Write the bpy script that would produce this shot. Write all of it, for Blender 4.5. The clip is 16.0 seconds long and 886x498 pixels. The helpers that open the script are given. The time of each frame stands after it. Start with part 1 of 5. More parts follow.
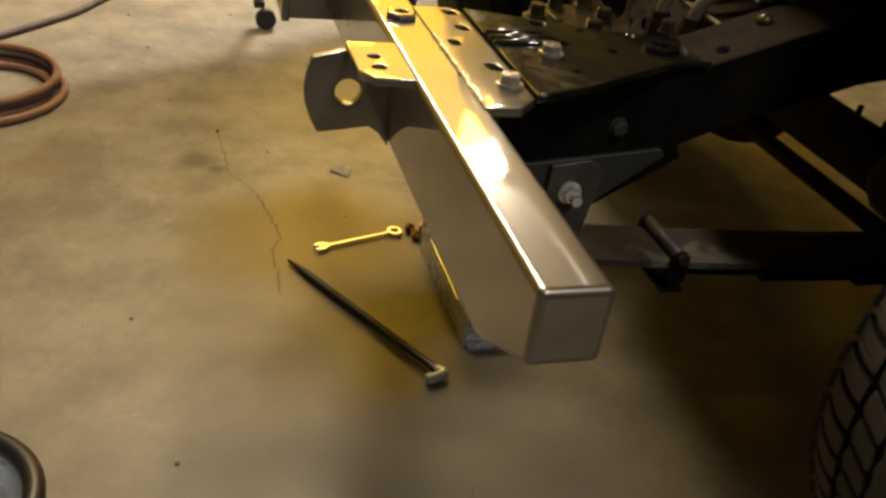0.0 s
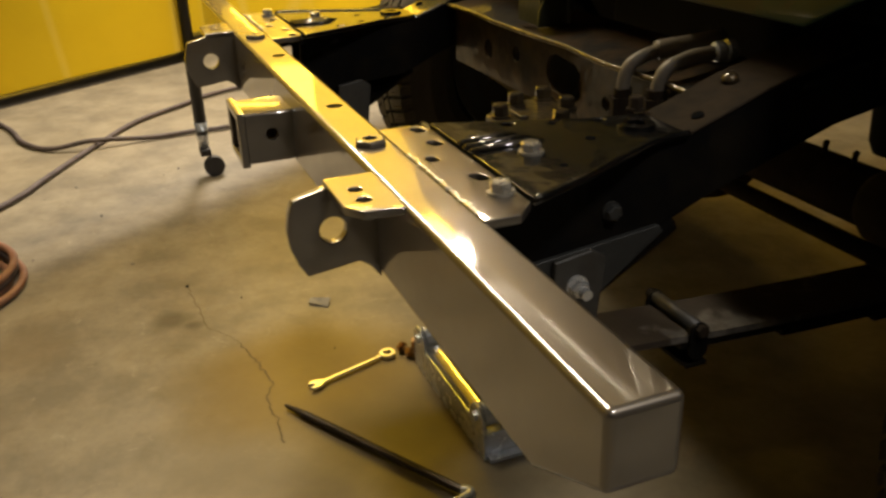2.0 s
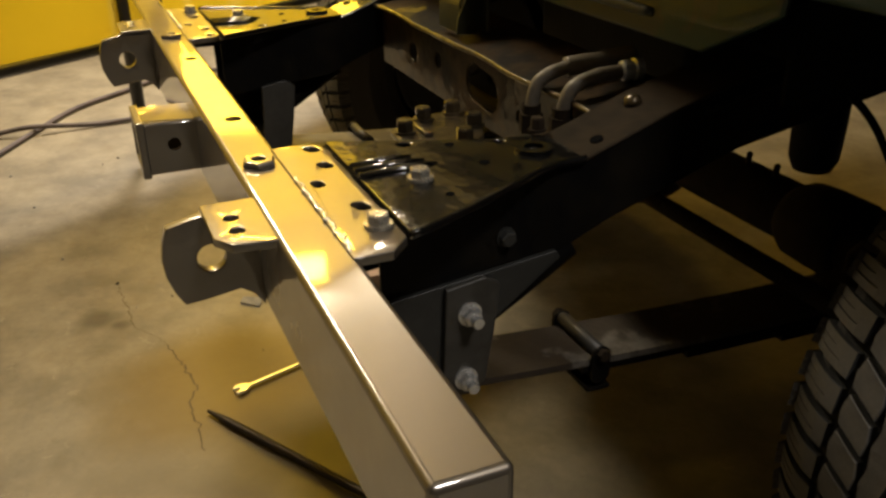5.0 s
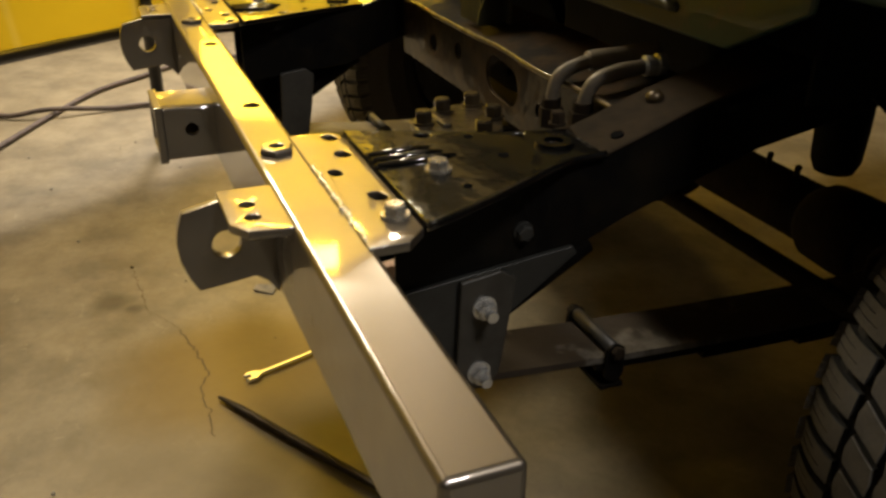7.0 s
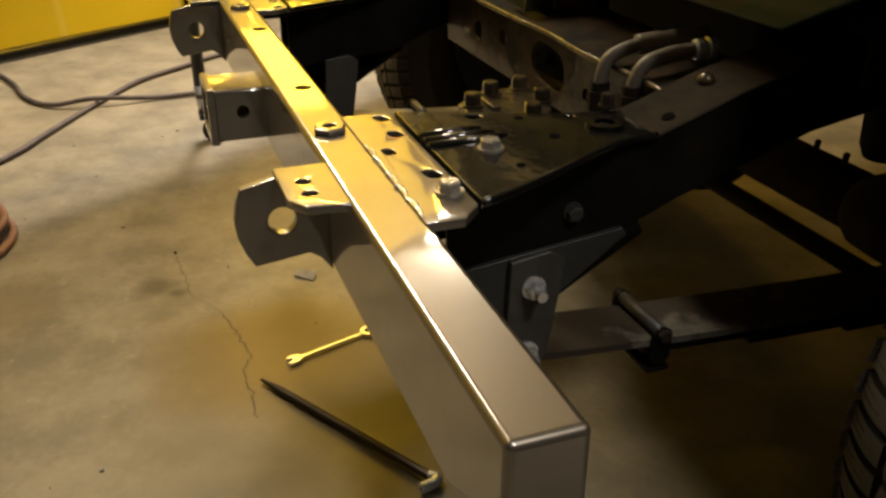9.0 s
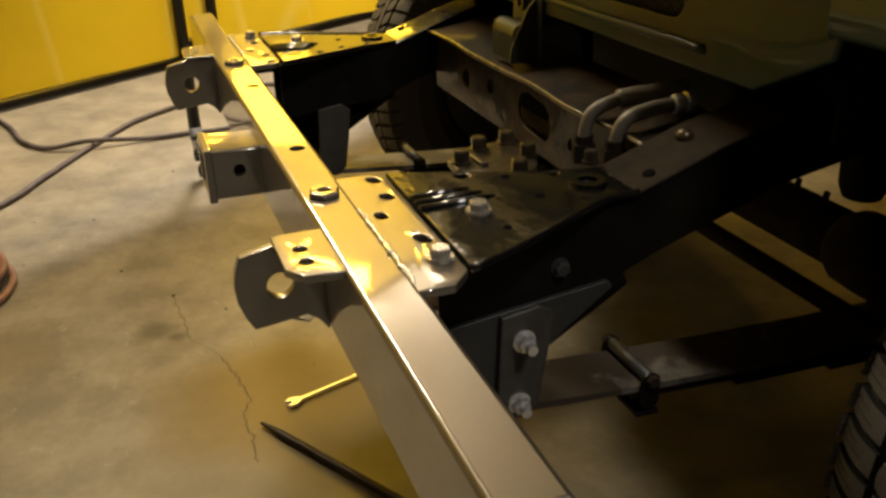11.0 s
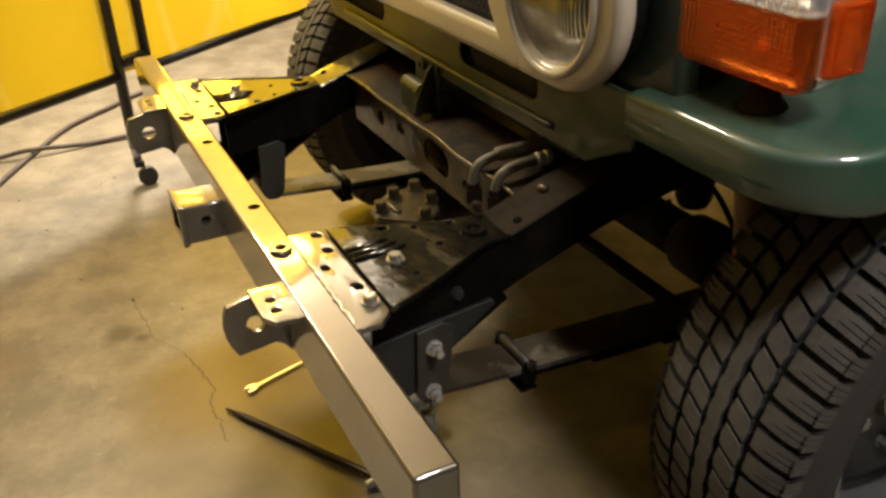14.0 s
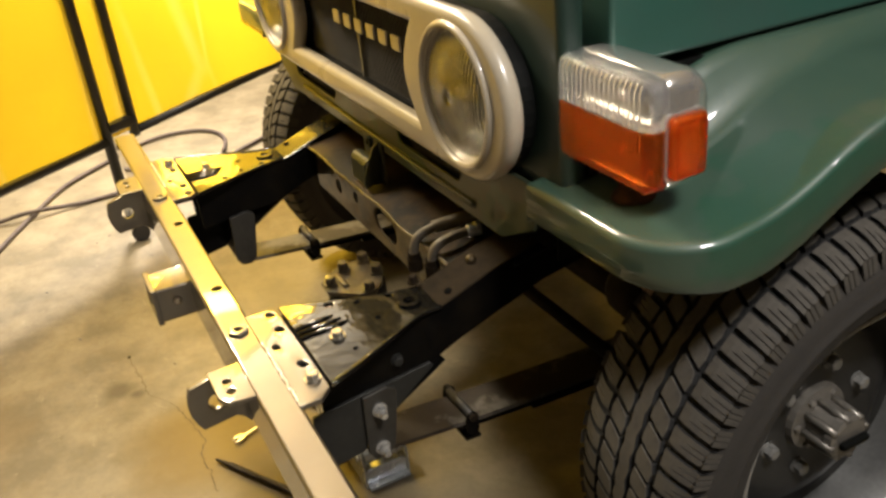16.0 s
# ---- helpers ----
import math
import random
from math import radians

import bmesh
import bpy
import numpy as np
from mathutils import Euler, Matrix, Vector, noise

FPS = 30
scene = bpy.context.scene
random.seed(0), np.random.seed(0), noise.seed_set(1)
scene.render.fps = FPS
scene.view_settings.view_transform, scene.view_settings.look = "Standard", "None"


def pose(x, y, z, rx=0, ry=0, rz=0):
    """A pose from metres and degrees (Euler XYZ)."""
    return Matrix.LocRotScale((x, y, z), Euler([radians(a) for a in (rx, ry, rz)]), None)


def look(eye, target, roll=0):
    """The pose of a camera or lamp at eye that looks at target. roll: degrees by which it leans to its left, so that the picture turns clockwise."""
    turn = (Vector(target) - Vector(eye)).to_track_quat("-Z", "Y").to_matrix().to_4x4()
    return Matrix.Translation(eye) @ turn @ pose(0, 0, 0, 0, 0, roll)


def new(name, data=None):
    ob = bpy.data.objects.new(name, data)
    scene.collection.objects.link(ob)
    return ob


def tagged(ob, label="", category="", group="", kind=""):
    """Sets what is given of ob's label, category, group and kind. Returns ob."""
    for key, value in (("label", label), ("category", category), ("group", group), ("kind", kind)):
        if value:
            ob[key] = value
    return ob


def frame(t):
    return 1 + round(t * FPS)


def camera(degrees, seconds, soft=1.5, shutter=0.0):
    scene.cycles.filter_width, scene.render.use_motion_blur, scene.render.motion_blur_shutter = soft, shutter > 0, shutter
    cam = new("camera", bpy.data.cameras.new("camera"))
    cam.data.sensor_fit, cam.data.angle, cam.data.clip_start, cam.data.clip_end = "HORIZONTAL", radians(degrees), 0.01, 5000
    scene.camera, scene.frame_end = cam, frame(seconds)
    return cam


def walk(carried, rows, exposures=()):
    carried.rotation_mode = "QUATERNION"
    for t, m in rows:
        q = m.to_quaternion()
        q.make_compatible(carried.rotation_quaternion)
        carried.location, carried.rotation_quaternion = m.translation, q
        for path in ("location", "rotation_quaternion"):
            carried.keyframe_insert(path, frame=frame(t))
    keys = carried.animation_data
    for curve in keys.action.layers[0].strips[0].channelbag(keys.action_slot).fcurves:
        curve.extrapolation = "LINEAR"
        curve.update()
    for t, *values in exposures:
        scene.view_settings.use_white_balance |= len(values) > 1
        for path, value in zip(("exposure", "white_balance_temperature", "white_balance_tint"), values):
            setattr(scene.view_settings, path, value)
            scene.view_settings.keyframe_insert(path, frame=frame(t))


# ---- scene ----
cam = camera(54.0, 16.0, soft=2.7, shutter=0.5)
PATH = [
    (0, (1.1432, -0.2228, 0.9202), (-0.4729, 0.3247, -0.1231), 8.09),
    (0.5, (1.1003, -0.2486, 0.8782), (-0.5472, 0.2884, -0.1204), 3.33),
    (1, (1.0874, -0.272, 0.8882), (-0.6355, 0.2377, 0.0098), -0.65),
    (1.5, (1.0899, -0.2692, 0.91), (-0.6428, 0.2994, 0.0888), -2.47),
    (2, (1.0912, -0.2421, 0.9168), (-0.6089, 0.3981, 0.0802), -2.21),
    (2.5, (1.1006, -0.223, 0.93), (-0.5929, 0.4275, 0.088), -0.92),
    (3, (1.0918, -0.1935, 0.9323), (-0.5965, 0.4563, 0.0795), -0.48),
    (3.5, (1.085, -0.1744, 0.9351), (-0.5874, 0.5087, 0.077), -0.53),
    (4, (1.0889, -0.1827, 0.9393), (-0.574, 0.5096, 0.0701), -0.43),
    (4.5, (1.0888, -0.1709, 0.9413), (-0.5702, 0.5215, 0.0648), -0.68),
    (4.7, (1.0874, -0.1642, 0.9441), (-0.5697, 0.534, 0.0685), -0.74),
    (6.8, (1.0743, -0.1519, 0.944), (-0.5768, 0.5357, 0.049), 0.60),
    (7, (1.0787, -0.1599, 0.9412), (-0.5815, 0.509, 0.0488), 0.47),
    (7.5, (1.0896, -0.1861, 0.9316), (-0.5779, 0.4427, 0.0239), 1.29),
    (8, (1.0912, -0.1943, 0.9275), (-0.5872, 0.3986, 0.0158), 1.19),
    (8.5, (1.0844, -0.1813, 0.9298), (-0.5944, 0.4117, 0.0187), 0.36),
    (11, (1.0982, -0.182, 0.9764), (-0.5998, 0.4354, 0.1186), -1.22),
    (11.5, (1.1122, -0.1616, 1.0524), (-0.5944, 0.5124, 0.2567), -5.30),
    (12, (1.1403, -0.1499, 1.0877), (-0.5711, 0.642, 0.4213), -4.39),
    (12.5, (1.1652, -0.1503, 1.1118), (-0.5337, 0.694, 0.4787), -3.77),
    (13, (1.2229, -0.1881, 1.1476), (-0.4482, 0.666, 0.4562), -0.20),
    (13.5, (1.2783, -0.2237, 1.1939), (-0.3606, 0.4854, 0.2933), -0.28),
    (14, (1.3263, -0.2597, 1.212), (-0.2609, 0.49, 0.2536), -2.18),
    (14.5, (1.3446, -0.2381, 1.2245), (-0.2155, 0.5193, 0.2282), -2.63),
    (15, (1.3722, -0.2068, 1.2719), (-0.2093, 0.5496, 0.3093), -4.39),
    (15.5, (1.4145, -0.1938, 1.299), (-0.1734, 0.5585, 0.3437), -5.27),
    (16, (1.4567, -0.189, 1.3563), (-0.1516, 0.5432, 0.4196), -6.01),
]
EXPOSURES = [(0, 0.14), (1.0, 0.12), (1.5, 0.0), (2.5, 0.02), (10.8, 0.02), (11.5, 0.12), (12.0, 0.22), (12.5, 0.40), (13.5, 0.52), (14.5, 0.56), (16, 0.85)]
walk(cam, [(t, look(eye, target, roll)) for t, eye, target, roll in PATH], EXPOSURES)

# ---- light ----
world = bpy.data.worlds.new("world")
scene.world = world
world.use_nodes = True
world.node_tree.nodes["Background"].inputs[0].default_value = (1.0, 0.86, 0.66, 1)
world.node_tree.nodes["Background"].inputs[1].default_value = 0.0015


def area_lamp(name, eye, target, sx, sy, watts, color):
    data = bpy.data.lights.new(name, "AREA")
    data.shape, data.size, data.size_y, data.energy, data.color = "RECTANGLE", sx, sy, watts, color
    ob = new(name, data)
    ob.matrix_world = look(eye, target)
    return ob


# bright bay behind the welding curtain: two ceiling fixtures and a work lamp; two fixtures over the car
area_lamp("bay_square_fixture", (-3.5, 1.52, 2.62), (-1.2, 0.3, 0.7), 0.32, 0.32, 52, (1.0, 0.85, 0.66))
area_lamp("bay_tube_fixture", (-3.45, 0.68, 2.70), (-1.9, 0.35, 0.9), 0.6, 0.14, 80, (1.0, 0.86, 0.68))
area_lamp("bay_work_light", (-2.75, 0.43, 1.42), (-1.75, 0.25, 1.0), 0.35, 0.35, 20, (1.0, 0.85, 0.7))
area_lamp("overhead_fixture", (1.90, 0.45, 2.66), (0.8, 0.5, 0.6), 0.5, 0.25, 35, (1.0, 0.95, 0.90))
area_lamp("overhead_fixture", (-1.58, -0.22, 2.72), (-1.62, -0.20, 0), 0.3, 1.1, 82, (1.0, 0.85, 0.60))


# ---- materials ----
def mat(name, color, rough=0.5, metal=0.0, var=0.15, scale=6.0, bump=0.05, fine=120.0, coat=0.0, dark=None, patch=(0.45, 0.7), grain=1.2):
    """Base colour broken up at two scales, with grain in the roughness and a fine relief."""
    m = bpy.data.materials.new(name)
    m.use_nodes = True
    nt = m.node_tree
    b = nt.nodes["Principled BSDF"]
    co = nt.nodes.new("ShaderNodeTexCoord")
    n1 = nt.nodes.new("ShaderNodeTexNoise")
    n1.inputs["Scale"].default_value, n1.inputs["Detail"].default_value, n1.inputs["Roughness"].default_value = scale, 8, 0.62
    n2 = nt.nodes.new("ShaderNodeTexNoise")
    n2.inputs["Scale"].default_value, n2.inputs["Detail"].default_value = fine, 4
    nt.links.new(co.outputs["Object"], n1.inputs["Vector"])
    nt.links.new(co.outputs["Object"], n2.inputs["Vector"])
    ramp = nt.nodes.new("ShaderNodeMapRange")
    ramp.inputs[1].default_value, ramp.inputs[2].default_value = patch
    nt.links.new(n1.outputs["Fac"], ramp.inputs[0])
    mix = nt.nodes.new("ShaderNodeMix")
    mix.data_type = "RGBA"
    lo = dark or tuple(c * (1 - var) for c in color)
    mix.inputs[6].default_value, mix.inputs[7].default_value = (*color, 1), (*lo, 1)
    nt.links.new(ramp.outputs[0], mix.inputs[0])
    mul = nt.nodes.new("ShaderNodeMix")
    mul.data_type, mul.blend_type = "RGBA", "MULTIPLY"
    mul.inputs[0].default_value = min(1, var * grain)
    nt.links.new(mix.outputs[2], mul.inputs[6])
    nt.links.new(n2.outputs["Fac"], mul.inputs[7])
    nt.links.new(mul.outputs[2], b.inputs["Base Color"])
    rr = nt.nodes.new("ShaderNodeMapRange")
    rr.inputs[3].default_value, rr.inputs[4].default_value = max(0.02, rough - 0.12), min(1, rough + 0.12)
    nt.links.new(n1.outputs["Fac"], rr.inputs[0])
    nt.links.new(rr.outputs[0], b.inputs["Roughness"])
    b.inputs["Metallic"].default_value = metal
    b.inputs["Coat Weight"].default_value = coat
    b.inputs["Coat Roughness"].default_value = 0.06
    if bump:
        bp = nt.nodes.new("ShaderNodeBump")
        bp.inputs["Strength"].default_value, bp.inputs["Distance"].default_value = bump, 0.002
        nt.links.new(n2.outputs["Fac"], bp.inputs["Height"])
        nt.links.new(bp.outputs[0], b.inputs["Normal"])
    return m


def clear(name, color, rough=0.02, ior=1.45, through_light=1.0):
    m = bpy.data.materials.new(name)
    m.use_nodes = True
    b = m.node_tree.nodes["Principled BSDF"]
    b.inputs["Base Color"].default_value = (*color, 1)
    b.inputs["Roughness"].default_value, b.inputs["IOR"].default_value = rough, ior
    b.inputs["Transmission Weight"].default_value = through_light
    return m


def fluted(name):
    """Clear pressed glass with fine upright flutes."""
    m = clear(name, (0.98, 0.98, 0.97), 0.0, 1.5, 1.0)
    nt = m.node_tree
    co = nt.nodes.new("ShaderNodeTexCoord")
    wv = nt.nodes.new("ShaderNodeTexWave")
    wv.inputs["Scale"].default_value = 52
    bp = nt.nodes.new("ShaderNodeBump")
    bp.inputs["Strength"].default_value, bp.inputs["Distance"].default_value = 0.40, 0.001
    nt.links.new(co.outputs["Object"], wv.inputs["Vector"])
    nt.links.new(wv.outputs["Fac"], bp.inputs["Height"])
    nt.links.new(bp.outputs[0], nt.nodes["Principled BSDF"].inputs["Normal"])
    return m


def concrete():
    m = mat("concrete", (0.305, 0.262, 0.185), 0.5, 0, 0.42, 5.5, 0.2, 60, patch=(0.38, 0.62), grain=0.55)
    nt = m.node_tree
    b = nt.nodes["Principled BSDF"]
    co = next(n for n in nt.nodes if n.type == "TEX_COORD")
    last = b.inputs["Base Color"].links[0].from_socket
    # oil stains: soft large blotches, ochre-brown
    st = nt.nodes.new("ShaderNodeTexNoise")
    st.inputs["Scale"].default_value, st.inputs["Detail"].default_value, st.inputs["Distortion"].default_value = 1.15, 5, 0.6
    nt.links.new(co.outputs["Object"], st.inputs["Vector"])
    mr = nt.nodes.new("ShaderNodeMapRange")
    mr.inputs[1].default_value, mr.inputs[2].default_value, mr.inputs[4].default_value = 0.45, 0.8, 0.42
    nt.links.new(st.outputs["Fac"], mr.inputs[0])
    mx = nt.nodes.new("ShaderNodeMix")
    mx.data_type = "RGBA"
    mx.inputs[7].default_value = (0.19, 0.152, 0.085, 1)
    nt.links.new(mr.outputs[0], mx.inputs[0])
    nt.links.new(last, mx.inputs[6])
    # hand-sized mottling and pale scuffs
    out = mx.outputs[2]
    for sc, lo, hi, col, top in ((13.0, 0.50, 0.68, (0.16, 0.125, 0.070, 1), 0.38), (31.0, 0.58, 0.70, (0.13, 0.10, 0.055, 1), 0.35), (21.0, 0.62, 0.72, (0.40, 0.36, 0.27, 1), 0.4)):
        nz = nt.nodes.new("ShaderNodeTexNoise")
        nz.inputs["Scale"].default_value, nz.inputs["Detail"].default_value, nz.inputs["Roughness"].default_value, nz.inputs["Distortion"].default_value = sc, 7, 0.66, 0.8
        nt.links.new(co.outputs["Object"], nz.inputs["Vector"])
        mo = nt.nodes.new("ShaderNodeMapRange")
        mo.inputs[1].default_value, mo.inputs[2].default_value, mo.inputs[4].default_value = lo, hi, top
        nt.links.new(nz.outputs["Fac"], mo.inputs[0])
        mm = nt.nodes.new("ShaderNodeMix")
        mm.data_type = "RGBA"
        mm.inputs[7].default_value = col
        nt.links.new(mo.outputs[0], mm.inputs[0])
        nt.links.new(out, mm.inputs[6])
        out = mm.outputs[2]
    for at, r, wob, col, fac in (((-0.18, 0.22, 0), 0.28, 0.2, (0.13, 0.088, 0.025), 0.6), ((-0.10, 0.02, 0), 0.40, 0.4, (0.17, 0.135, 0.075), 0.65),
                                 ((-0.68, -0.21, 0), 0.050, 0.09, (0.07, 0.055, 0.035), 0.75), ((-0.64, -0.17, 0), 0.025, 0.05, (0.05, 0.035, 0.025), 0.7),
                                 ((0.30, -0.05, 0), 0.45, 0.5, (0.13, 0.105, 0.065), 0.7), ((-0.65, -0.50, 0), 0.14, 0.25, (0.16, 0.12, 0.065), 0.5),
                                 # wide dark patch: shadow of bumper and fender put into the floor colour
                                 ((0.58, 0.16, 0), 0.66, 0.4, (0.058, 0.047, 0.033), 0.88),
                                 ((-1.0, 0.3, 0), 0.3, 0.5, (0.2, 0.165, 0.095), 0.5),
                                 ((-0.09, 0.134, 0), 0.07, 0.1, (0.08, 0.062, 0.04), 0.5), ((-0.43, -0.22, 0), 0.09, 0.15, (0.12, 0.09, 0.045), 0.45),
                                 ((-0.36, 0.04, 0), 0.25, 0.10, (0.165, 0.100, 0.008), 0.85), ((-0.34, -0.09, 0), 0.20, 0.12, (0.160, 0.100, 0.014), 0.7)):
        out = stain_or_shade(nt, co, out, at, r, wob, col, fac)
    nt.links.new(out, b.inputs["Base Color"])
    return m


def curtain_vinyl():
    m = bpy.data.materials.new("curtain_vinyl")
    m.use_nodes = True
    nt = m.node_tree
    b = nt.nodes["Principled BSDF"]
    out = nt.nodes["Material Output"]
    co = nt.nodes.new("ShaderNodeTexCoord")
    n = nt.nodes.new("ShaderNodeTexNoise")
    n.inputs["Scale"].default_value, n.inputs["Detail"].default_value = 1.8, 5
    nt.links.new(co.outputs["Object"], n.inputs["Vector"])
    mx = nt.nodes.new("ShaderNodeMix")
    mx.data_type = "RGBA"
    mx.inputs[6].default_value, mx.inputs[7].default_value = (0.94, 0.68, 0.03, 1), (0.90, 0.56, 0.012, 1)
    nt.links.new(n.outputs["Fac"], mx.inputs[0])
    # straight fold lines that part the sheet into flat facets, some of them duller than the rest
    warp = nt.nodes.new("ShaderNodeMapping")
    warp.inputs["Scale"].default_value, warp.inputs["Rotation"].default_value = (1.25, 1.25, 0.30), (0.9, 0.5, 0.3)
    nt.links.new(co.outputs["Object"], warp.inputs["Vector"])
    edge = nt.nodes.new("ShaderNodeTexVoronoi")
    edge.feature = "DISTANCE_TO_EDGE"
    cell = nt.nodes.new("ShaderNodeTexVoronoi")
    for v in (edge, cell):
        v.inputs["Scale"].default_value = 2.9
        nt.links.new(warp.outputs[0], v.inputs["Vector"])
    where = nt.nodes.new("ShaderNodeTexNoise")
    where.inputs["Scale"].default_value, where.inputs["Detail"].default_value = 1.3, 3
    nt.links.new(co.outputs["Object"], where.inputs["Vector"])
    worn = nt.nodes.new("ShaderNodeMapRange")
    worn.inputs[1].default_value, worn.inputs[2].default_value, worn.inputs[3].default_value, worn.inputs[4].default_value = 0.42, 0.66, 0.04, 0.50
    nt.links.new(where.outputs["Fac"], worn.inputs[0])
    line = nt.nodes.new("ShaderNodeMapRange")
    line.interpolation_type = "SMOOTHSTEP"
    line.inputs[1].default_value, line.inputs[2].default_value, line.inputs[3].default_value, line.inputs[4].default_value = 0.0, 0.06, 0.8, 0.0
    nt.links.new(edge.outputs["Distance"], line.inputs[0])
    lw = nt.nodes.new("ShaderNodeMath")
    lw.operation = "MULTIPLY"
    nt.links.new(line.outputs[0], lw.inputs[0])
    nt.links.new(worn.outputs[0], lw.inputs[1])
    dull = nt.nodes.new("ShaderNodeSeparateColor")
    nt.links.new(cell.outputs["Color"], dull.inputs[0])
    dw = nt.nodes.new("ShaderNodeMath")
    dw.operation = "MULTIPLY"
    nt.links.new(dull.outputs[0], dw.inputs[0])
    nt.links.new(worn.outputs[0], dw.inputs[1])
    facet = nt.nodes.new("ShaderNodeMix")
    facet.data_type = "RGBA"
    facet.inputs[7].default_value = (0.55, 0.43, 0.03, 1)
    nt.links.new(dw.outputs[0], facet.inputs[0])
    nt.links.new(mx.outputs[2], facet.inputs[6])
    # fold lines paled in the colour to stand for glare on the creases
    crease = nt.nodes.new("ShaderNodeMix")
    crease.data_type = "RGBA"
    crease.inputs[7].default_value = (1.0, 0.80, 0.22, 1)
    nt.links.new(lw.outputs[0], crease.inputs[0])
    nt.links.new(facet.outputs[2], crease.inputs[6])
    mx = crease
    nt.links.new(mx.outputs[2], b.inputs["Base Color"])
    b.inputs["Roughness"].default_value = 0.12
    wr = nt.nodes.new("ShaderNodeTexNoise")
    wr.inputs["Scale"].default_value, wr.inputs["Detail"].default_value, wr.inputs["Distortion"].default_value = 3.0, 3, 1.5
    nt.links.new(co.outputs["Object"], wr.inputs["Vector"])
    bp = nt.nodes.new("ShaderNodeBump")
    bp.inputs["Strength"].default_value, bp.inputs["Distance"].default_value = 0.5, 0.03
    nt.links.new(wr.outputs["Fac"], bp.inputs["Height"])
    fold = nt.nodes.new("ShaderNodeBump")
    fold.inputs["Strength"].default_value, fold.inputs["Distance"].default_value = 0.35, 0.06
    nt.links.new(edge.outputs["Distance"], fold.inputs["Height"])
    nt.links.new(bp.outputs[0], fold.inputs["Normal"])
    nt.links.new(fold.outputs[0], b.inputs["Normal"])
    tr = nt.nodes.new("ShaderNodeBsdfTranslucent")
    nt.links.new(mx.outputs[2], tr.inputs[0])
    ms = nt.nodes.new("ShaderNodeMixShader")
    ms.inputs[0].default_value = 0.6
    nt.links.new(b.outputs[0], ms.inputs[1])
    nt.links.new(tr.outputs[0], ms.inputs[2])
    # the vinyl is partly clear
    tp = nt.nodes.new("ShaderNodeBsdfTransparent")
    tp.inputs[0].default_value = (0.95, 0.66, 0.06, 1)
    ms2 = nt.nodes.new("ShaderNodeMixShader")
    ms2.inputs[0].default_value = 0.22
    nt.links.new(ms.outputs[0], ms2.inputs[1])
    nt.links.new(tp.outputs[0], ms2.inputs[2])
    nt.links.new(ms2.outputs[0], out.inputs[0])
    return m


def stain_or_shade(nt, co, last, at, radius, wobble, color, fac):
    """One spill or painted shade patch with a ragged edge, laid over the colour so far."""
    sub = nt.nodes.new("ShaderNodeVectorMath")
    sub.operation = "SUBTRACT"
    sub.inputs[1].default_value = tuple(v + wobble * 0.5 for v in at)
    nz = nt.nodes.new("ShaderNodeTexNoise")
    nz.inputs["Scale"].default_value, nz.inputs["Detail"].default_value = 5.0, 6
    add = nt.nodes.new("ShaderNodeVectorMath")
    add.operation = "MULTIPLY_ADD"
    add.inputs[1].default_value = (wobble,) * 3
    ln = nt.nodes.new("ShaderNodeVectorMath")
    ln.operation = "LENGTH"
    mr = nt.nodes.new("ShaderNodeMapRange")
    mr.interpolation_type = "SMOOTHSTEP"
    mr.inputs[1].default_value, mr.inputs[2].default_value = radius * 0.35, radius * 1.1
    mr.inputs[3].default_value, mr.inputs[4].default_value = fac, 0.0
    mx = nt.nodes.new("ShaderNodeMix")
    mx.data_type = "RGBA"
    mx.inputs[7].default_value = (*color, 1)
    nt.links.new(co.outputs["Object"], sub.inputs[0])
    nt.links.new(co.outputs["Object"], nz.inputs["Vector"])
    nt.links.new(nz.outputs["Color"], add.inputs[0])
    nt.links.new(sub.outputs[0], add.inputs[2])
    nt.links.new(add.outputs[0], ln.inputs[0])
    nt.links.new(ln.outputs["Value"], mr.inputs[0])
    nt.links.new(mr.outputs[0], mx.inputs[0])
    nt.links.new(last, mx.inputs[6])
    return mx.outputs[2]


CONCRETE = concrete()
WALL_DARK = mat("dark_unseen_wall", (0.10, 0.085, 0.065), 0.7, 0, 0.3, 1.5, 0.1)
CEILING = mat("ceiling_board", (0.68, 0.66, 0.61), 0.8, 0, 0.1, 1.5, 0.05)
WALL = mat("wall_paint", (0.17, 0.155, 0.13), 0.8, 0, 0.2, 1.5, 0.1)
VINYL = curtain_vinyl()
BLACK_TUBE = mat("black_tube_paint", (0.015, 0.014, 0.014), 0.4, 0, 0.3, 20)
TAUPE = mat("taupe_metallic_paint", (0.155, 0.132, 0.105), 0.40, 0.85, 0.06, 9, 0.006, 900, coat=1.0)
TAUPE.node_tree.nodes["Principled BSDF"].inputs["Coat IOR"].default_value = 2.15
TAUPE.node_tree.nodes["Principled BSDF"].inputs["Coat Roughness"].default_value = 0.045
WELD = mat("weld_bead", (0.78, 0.73, 0.62), 0.22, 0.35, 0.1, 60, 0.2, 300, coat=1.0)
HORN_BLACK = mat("glossy_chassis_black", (0.003, 0.0027, 0.0024), 0.5, 0.0, 0.4, 14, 0.35, 34, coat=0.85, dark=(0.006, 0.0043, 0.0026), patch=(0.48, 0.70))
HORN_BLACK.node_tree.nodes["Principled BSDF"].inputs["Coat IOR"].default_value = 1.85
FRAME_BLACK = mat("chassis_black", (0.003, 0.0027, 0.0025), 0.6, 0.0, 0.4, 14, 0.20, 34, coat=0.12, dark=(0.009, 0.0068, 0.004), patch=(0.45, 0.70))
